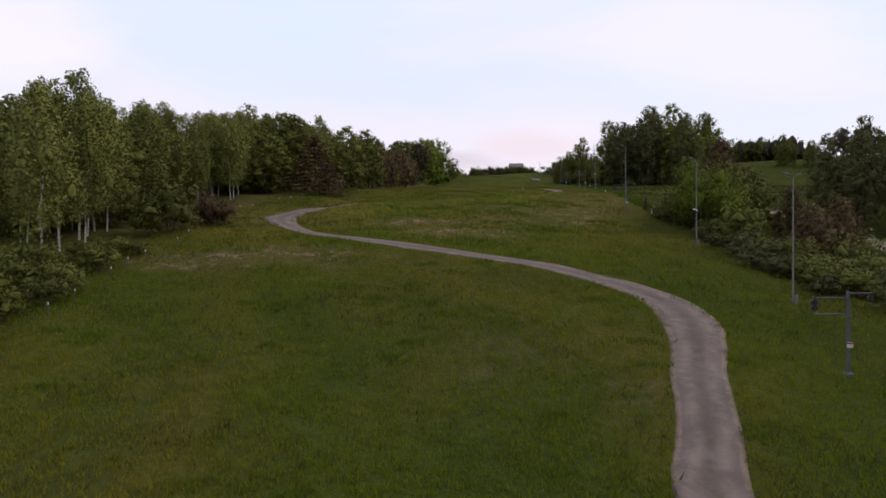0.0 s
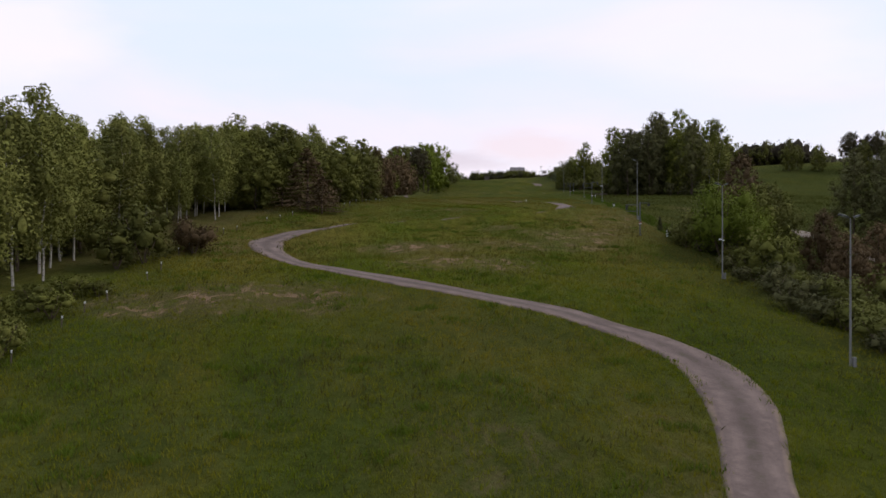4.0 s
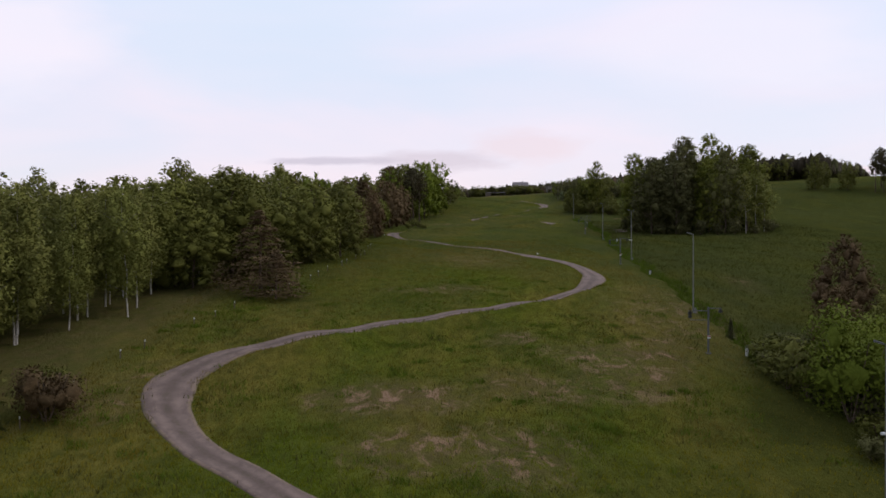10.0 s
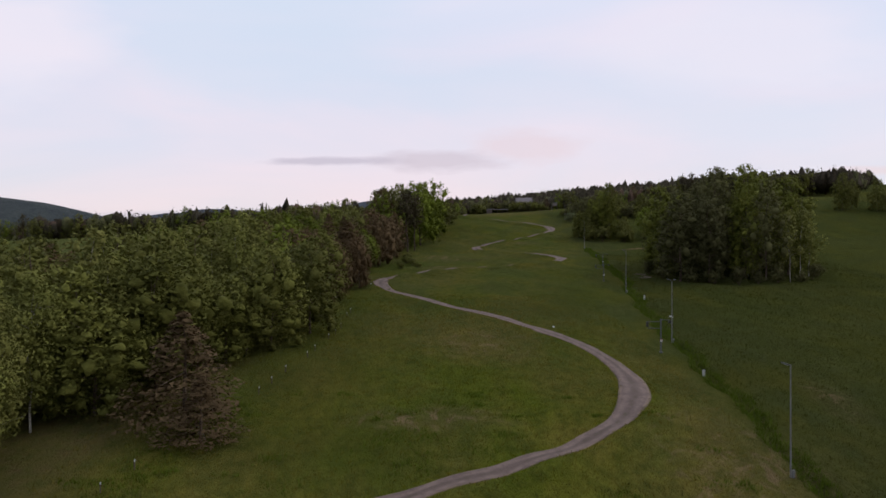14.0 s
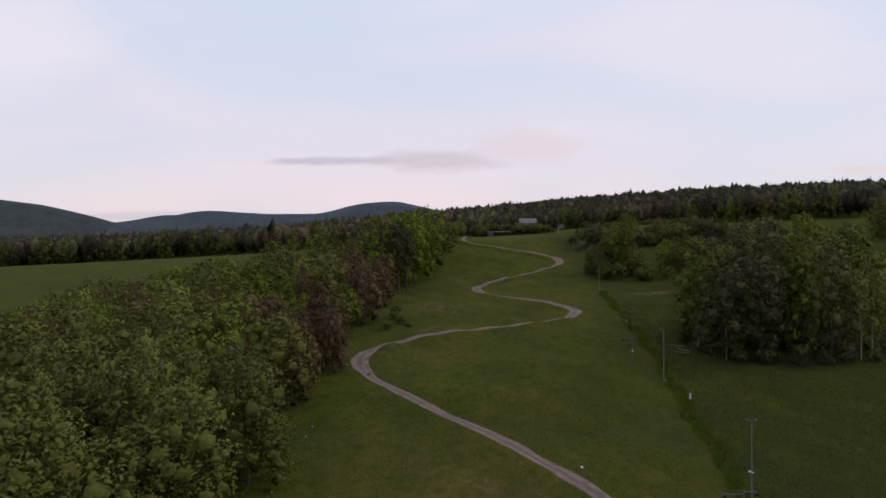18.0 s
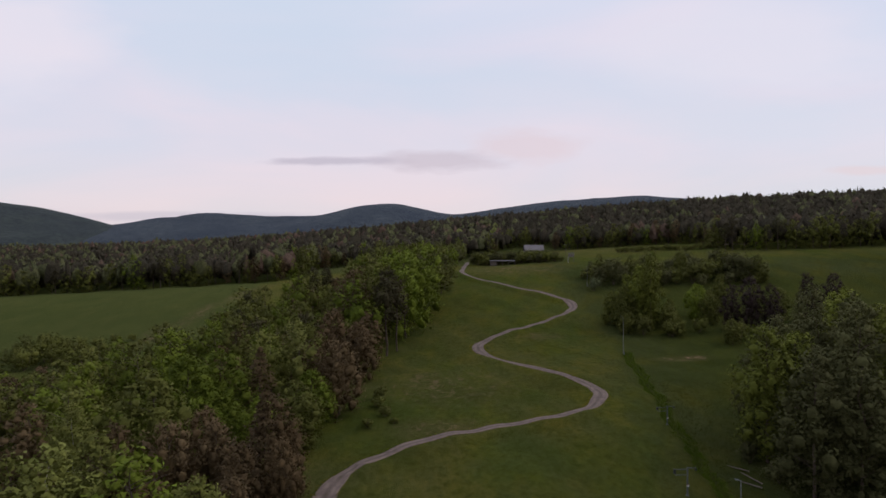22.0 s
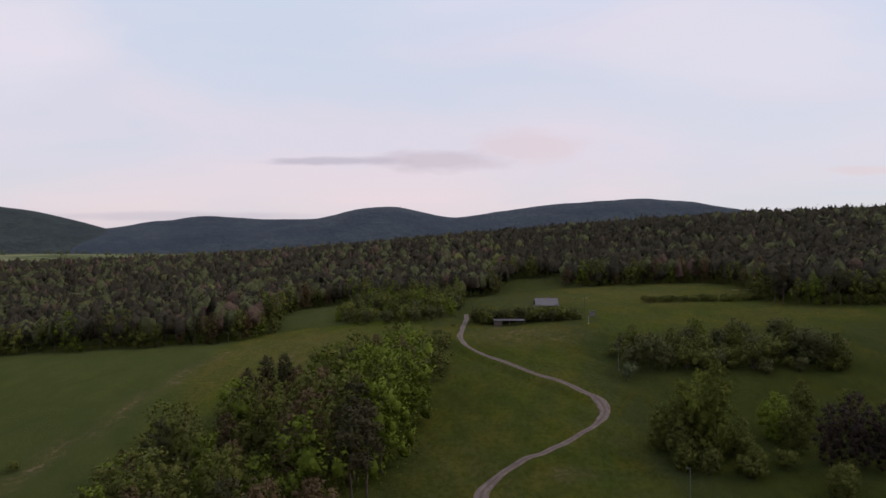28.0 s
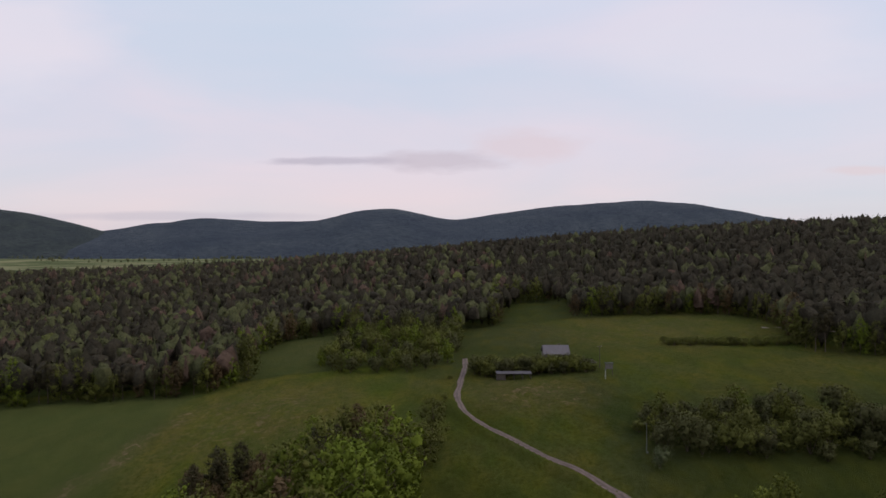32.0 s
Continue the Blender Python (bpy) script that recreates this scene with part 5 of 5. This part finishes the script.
log(50.8, 211.5, 5.0, 118, 3)
log(52.2, 213.0, 4.5, 105, -2)
log(51.6, 216.2, 3.6, 126, 2)


def utility_pole(x, y, h):
    root = new("utility_pole")
    root.matrix_basis = Matrix.Translation(at_ground(x, y))
    part("pole", tube(0.13, 0.09, (0, 0, -0.3), (0, 0, h), 9), PLANK, root)
    part("crossarm", box(1.5, 0.1, 0.12, (0, 0, h - 0.35), 0.01), PLANK, root)
    for k in (-0.65, 0, 0.65):
        part("insulator", join(tube(0.05, 0.07, (k, 0, h - 0.28), (k, 0, h - 0.12), 8)), WHITE, root, "small white insulator")
    return tagged(root, "wooden utility pole behind the farmstead", "pole")


utility_pole(66, 432, 8.0)


def woodpile(x, y):
    root = new("woodpile")
    root.matrix_basis = Matrix.Translation(at_ground(x, y)) @ pose(0, 0, 0, 0, 0, -6)
    for row in range(5):
        for k in range(10 - row):
            part("log", tube(0.2, 0.19, (-4 + k * 0.85 + row * 0.4, -0.6, 0.2 + row * 0.33), (-4 + k * 0.85 + row * 0.4 + 0.1, 0.6, 0.2 + row * 0.33), 7), (PLANK, BARK_PALE)[k % 2], root)
    return tagged(root, "long stack of dark firewood beside the farmhouse", "woodpile")


woodpile(63, 440)


def stone(x, y, r):
    rng = np.random.default_rng(int(y * 10))
    bm = bmesh.new()
    bmesh.ops.create_icosphere(bm, subdivisions=2, radius=r)
    for v in bm.verts:
        v.co *= 1 + rng.normal(0, 0.09)
        v.co.z *= 0.75
    ob = part("stone", bm, WHITE)
    ob.matrix_basis = Matrix.Translation(at_ground(x, y, r * 0.5))
    return tagged(ob, "pale whitewashed stone at the edge of the track", "stone", "stones along the track")


for x, y, r in ((20.3, 161.2, 0.2), (-14.6, 203.5, 0.16)):
    stone(x, y, r)


# ---- bare sandy strip in the ravine ----
tagged(ribbon("sandy_path", [(53.6, 111), (57, 104), (60.5, 97), (66, 89), (73, 82), (82, 77)], lambda s, c: 1.7 + 0.7 * np.sin(s * 0.35), SAND, 0.07, 0.8, 7, 0.5, 8),
       "strip of bare pale sand through the ravine", "path", kind="structure")


tagged(ribbon("sandy_path", [(176, 470), (168, 478), (160, 486), (153, 488)], lambda s, c: np.full(len(s), 2.0), SAND, 0.07, 0.8, 7, 0.5, 9),
       "bare sandy turn at the edge of the upper wood", "path", kind="structure")


# ---- grass, uncountable ----
def tufts(name, seed, n, where, tall, spread, material, label, blades=4):
    """Loose tufts of bent blades; where(rng, n) gives plan places."""
    rng = np.random.default_rng(seed)
    p = where(rng, n)
    z = land(p[:, 0], p[:, 1])
    n = len(p)
    V = []
    for _ in range(blades):
        a = rng.uniform(0, 6.283, n)
        off = rng.normal(0, spread, (n, 2))
        h = tall * rng.uniform(0.45, 1.25, n)
        w = h * 0.075 + 0.012
        bx, by = p[:, 0] + off[:, 0], p[:, 1] + off[:, 1]
        lean = rng.normal(0, 0.35, (n, 2)) * h[:, None]
        b0 = np.stack([bx - np.cos(a) * w, by - np.sin(a) * w, z - 0.03], 1)
        b1 = np.stack([bx + np.cos(a) * w, by + np.sin(a) * w, z - 0.03], 1)
        tip = np.stack([bx + lean[:, 0], by + lean[:, 1], z + h], 1)
        V.append(np.stack([b0, b1, tip], 1))
    v = np.concatenate(V).reshape(-1, 3)
    return tagged(mesh_object(name, v.tolist(), np.arange(len(v)).reshape(-1, 3).tolist(), material), label, "grass", kind="stuff")


track_line, _ = curve_through(TRACK_LOW + TRACK_HIGH, 1.0)


def off_track(p, clear=1.5):
    keep = np.ones(len(p), bool)
    for i in range(0, len(p), 4000):
        q = p[i:i + 4000]
        near = track_line[(track_line[:, 1] > q[:, 1].min() - 4) & (track_line[:, 1] < q[:, 1].max() + 4)]
        if len(near):
            d = np.min(np.hypot(q[:, None, 0] - near[None, :, 0], q[:, None, 1] - near[None, :, 1]), 1)
            keep[i:i + 4000] = d > clear
    thin = np.random.default_rng(len(p)).uniform(0, 1.25, len(p)) > np.maximum(covers(p[:, 0], p[:, 1])["dry"], covers(p[:, 0], p[:, 1])["rank"])
    return p[keep & thin]


def slope_places(y0, y1, half):
    def where(rng, n):
        y = y0 + (y1 - y0) * rng.uniform(0, 1, n) ** 1.3
        y.sort()
        x = rng.uniform(-1, 1, n) * np.minimum(half, 6 + 0.72 * y)
        return off_track(np.stack([x, y], 1))
    return where


def clump_places(y0, y1, half, size):
    def where(rng, n):
        m = n // 30
        cy = np.sort(rng.uniform(y0, y1, m))
        cx = rng.uniform(-half, half, m)
        r = size * rng.uniform(0.4, 1.6, (m, 1))
        q = np.repeat(np.stack([cx, cy], 1), 30, 0) + np.repeat(r, 30, 0) * rng.normal(0, 1, (m * 30, 2)) * (1.4, 0.7)
        return off_track(q[np.argsort(q[:, 1])])
    return where


def blade_material(name, green, mid_c, tan):
    """Grass blades whose colour drifts over the meadow."""
    g = Mat(name, 0.9).world_pos()
    g.bsdf.inputs["Specular IOR Level"].default_value = 0.05
    c = g.mix(g.range(g.noise(0.05, 5, 0.65, (1.0, 0.6, 1.0)), 0.40, 0.60), green, tan)
    c = g.mix(g.range(g.noise(0.3, 4, 0.6, (1.0, 0.5, 1.0)), 0.4, 0.65, 0, 0.6), c, mid_c)
    c = g.mix(g.range(g.island(), 0, 1, 0, 0.35), c, tuple(v * 1.5 for v in mid_c))
    g.colour(c)
    tr = g.t.nodes.new("ShaderNodeBsdfTranslucent")
    g.link(c, tr.inputs[0])
    mx = g.t.nodes.new("ShaderNodeMixShader")
    mx.inputs[0].default_value = 0.3
    g.link(g.bsdf.outputs[0], mx.inputs[1])
    g.link(tr.outputs[0], mx.inputs[2])
    g.link(mx.outputs[0], g.out.inputs[0])
    return g.m


GRASS_BLADE = blade_material("grass_blades", (0.1000, 0.1400, 0.0060), (0.1485, 0.1380, 0.0105), (0.1884, 0.1429, 0.0227))
GRASS_DRY = blade_material("drying_grass_blades", (0.0769, 0.0851, 0.0061), (0.1170, 0.1018, 0.0137), (0.1547, 0.1155, 0.0287))
WEED = leaf_material("meadow_weeds", (0.0625, 0.0975, 0.0075), (0.1063, 0.1438, 0.0150), (0.0813, 0.1187, 0.0100))
STRAW = leaf_material("dry_stalks", (0.0600, 0.0600, 0.0144), (0.1000, 0.0920, 0.0240), (0.0800, 0.0760, 0.0176))
tufts("grass", 401, 40000, slope_places(12, 80, 34), 0.26, 0.12, GRASS_BLADE, "rough uncut meadow grass on the lower slope")
tufts("grass", 402, 26000, slope_places(80, 190, 32), 0.28, 0.25, GRASS_DRY, "rough uncut meadow grass higher up the slope", 3)
tufts("weeds", 403, 9000, clump_places(18, 130, 30, 0.6), 0.34, 0.14, WEED, "patches of darker broad-leaved weeds", 4)
tufts("dry_stalks", 404, 6000, clump_places(14, 110, 30, 2.0), 0.4, 0.25, STRAW, "pale seeding grass stalks", 2)


def ditch_places(rng, n):
    y = np.sort(rng.uniform(95, 288, n))
    side = rng.choice((-1, 1), n)
    return np.stack([ditch_x(y) + side * rng.uniform(0.2, 1.1, n), y], 1)


tufts("ditch_weeds", 405, 4200, ditch_places, 0.5, 0.2, WEED, "dark weeds along the ditch", 4)


def verge_places(rng, n):
    k = rng.integers(0, min(430, len(track_line) - 1), n)
    k.sort()
    t = track_line[k + 1] - track_line[k]
    nrm = np.stack([-t[:, 1], t[:, 0]], 1) / np.linalg.norm(t, axis=1)[:, None]
    return track_line[k] + nrm * (rng.choice((-1, 1), n) * (track_half(track_line[:, 0], track_line)[k] + rng.normal(0.2, 0.16, n)))[:, None]


tufts("verge_grass", 406, 9000, verge_places, 0.13, 0.15, GRASS_BLADE, "ragged grass along the edges of the track", 4)


def east_places(rng, n):
    y = np.sort(rng.uniform(98, 262, n))
    return np.stack([spline(DITCH, y) + 1.5 + rng.uniform(0, 1, n) ** 1.3 * 62, y], 1)


# blade colours lowered to go with the shade painted on this meadow
SHADED_BLADE = blade_material("shaded_grass_blades", (0.0272, 0.0384, 0.0032), (0.0448, 0.0496, 0.0064), (0.0656, 0.0592, 0.0128))
tufts("rank_grass", 407, 12000, east_places, 0.36, 0.35, SHADED_BLADE, "tall grass of the eastern meadow, shade in its colour", 3)
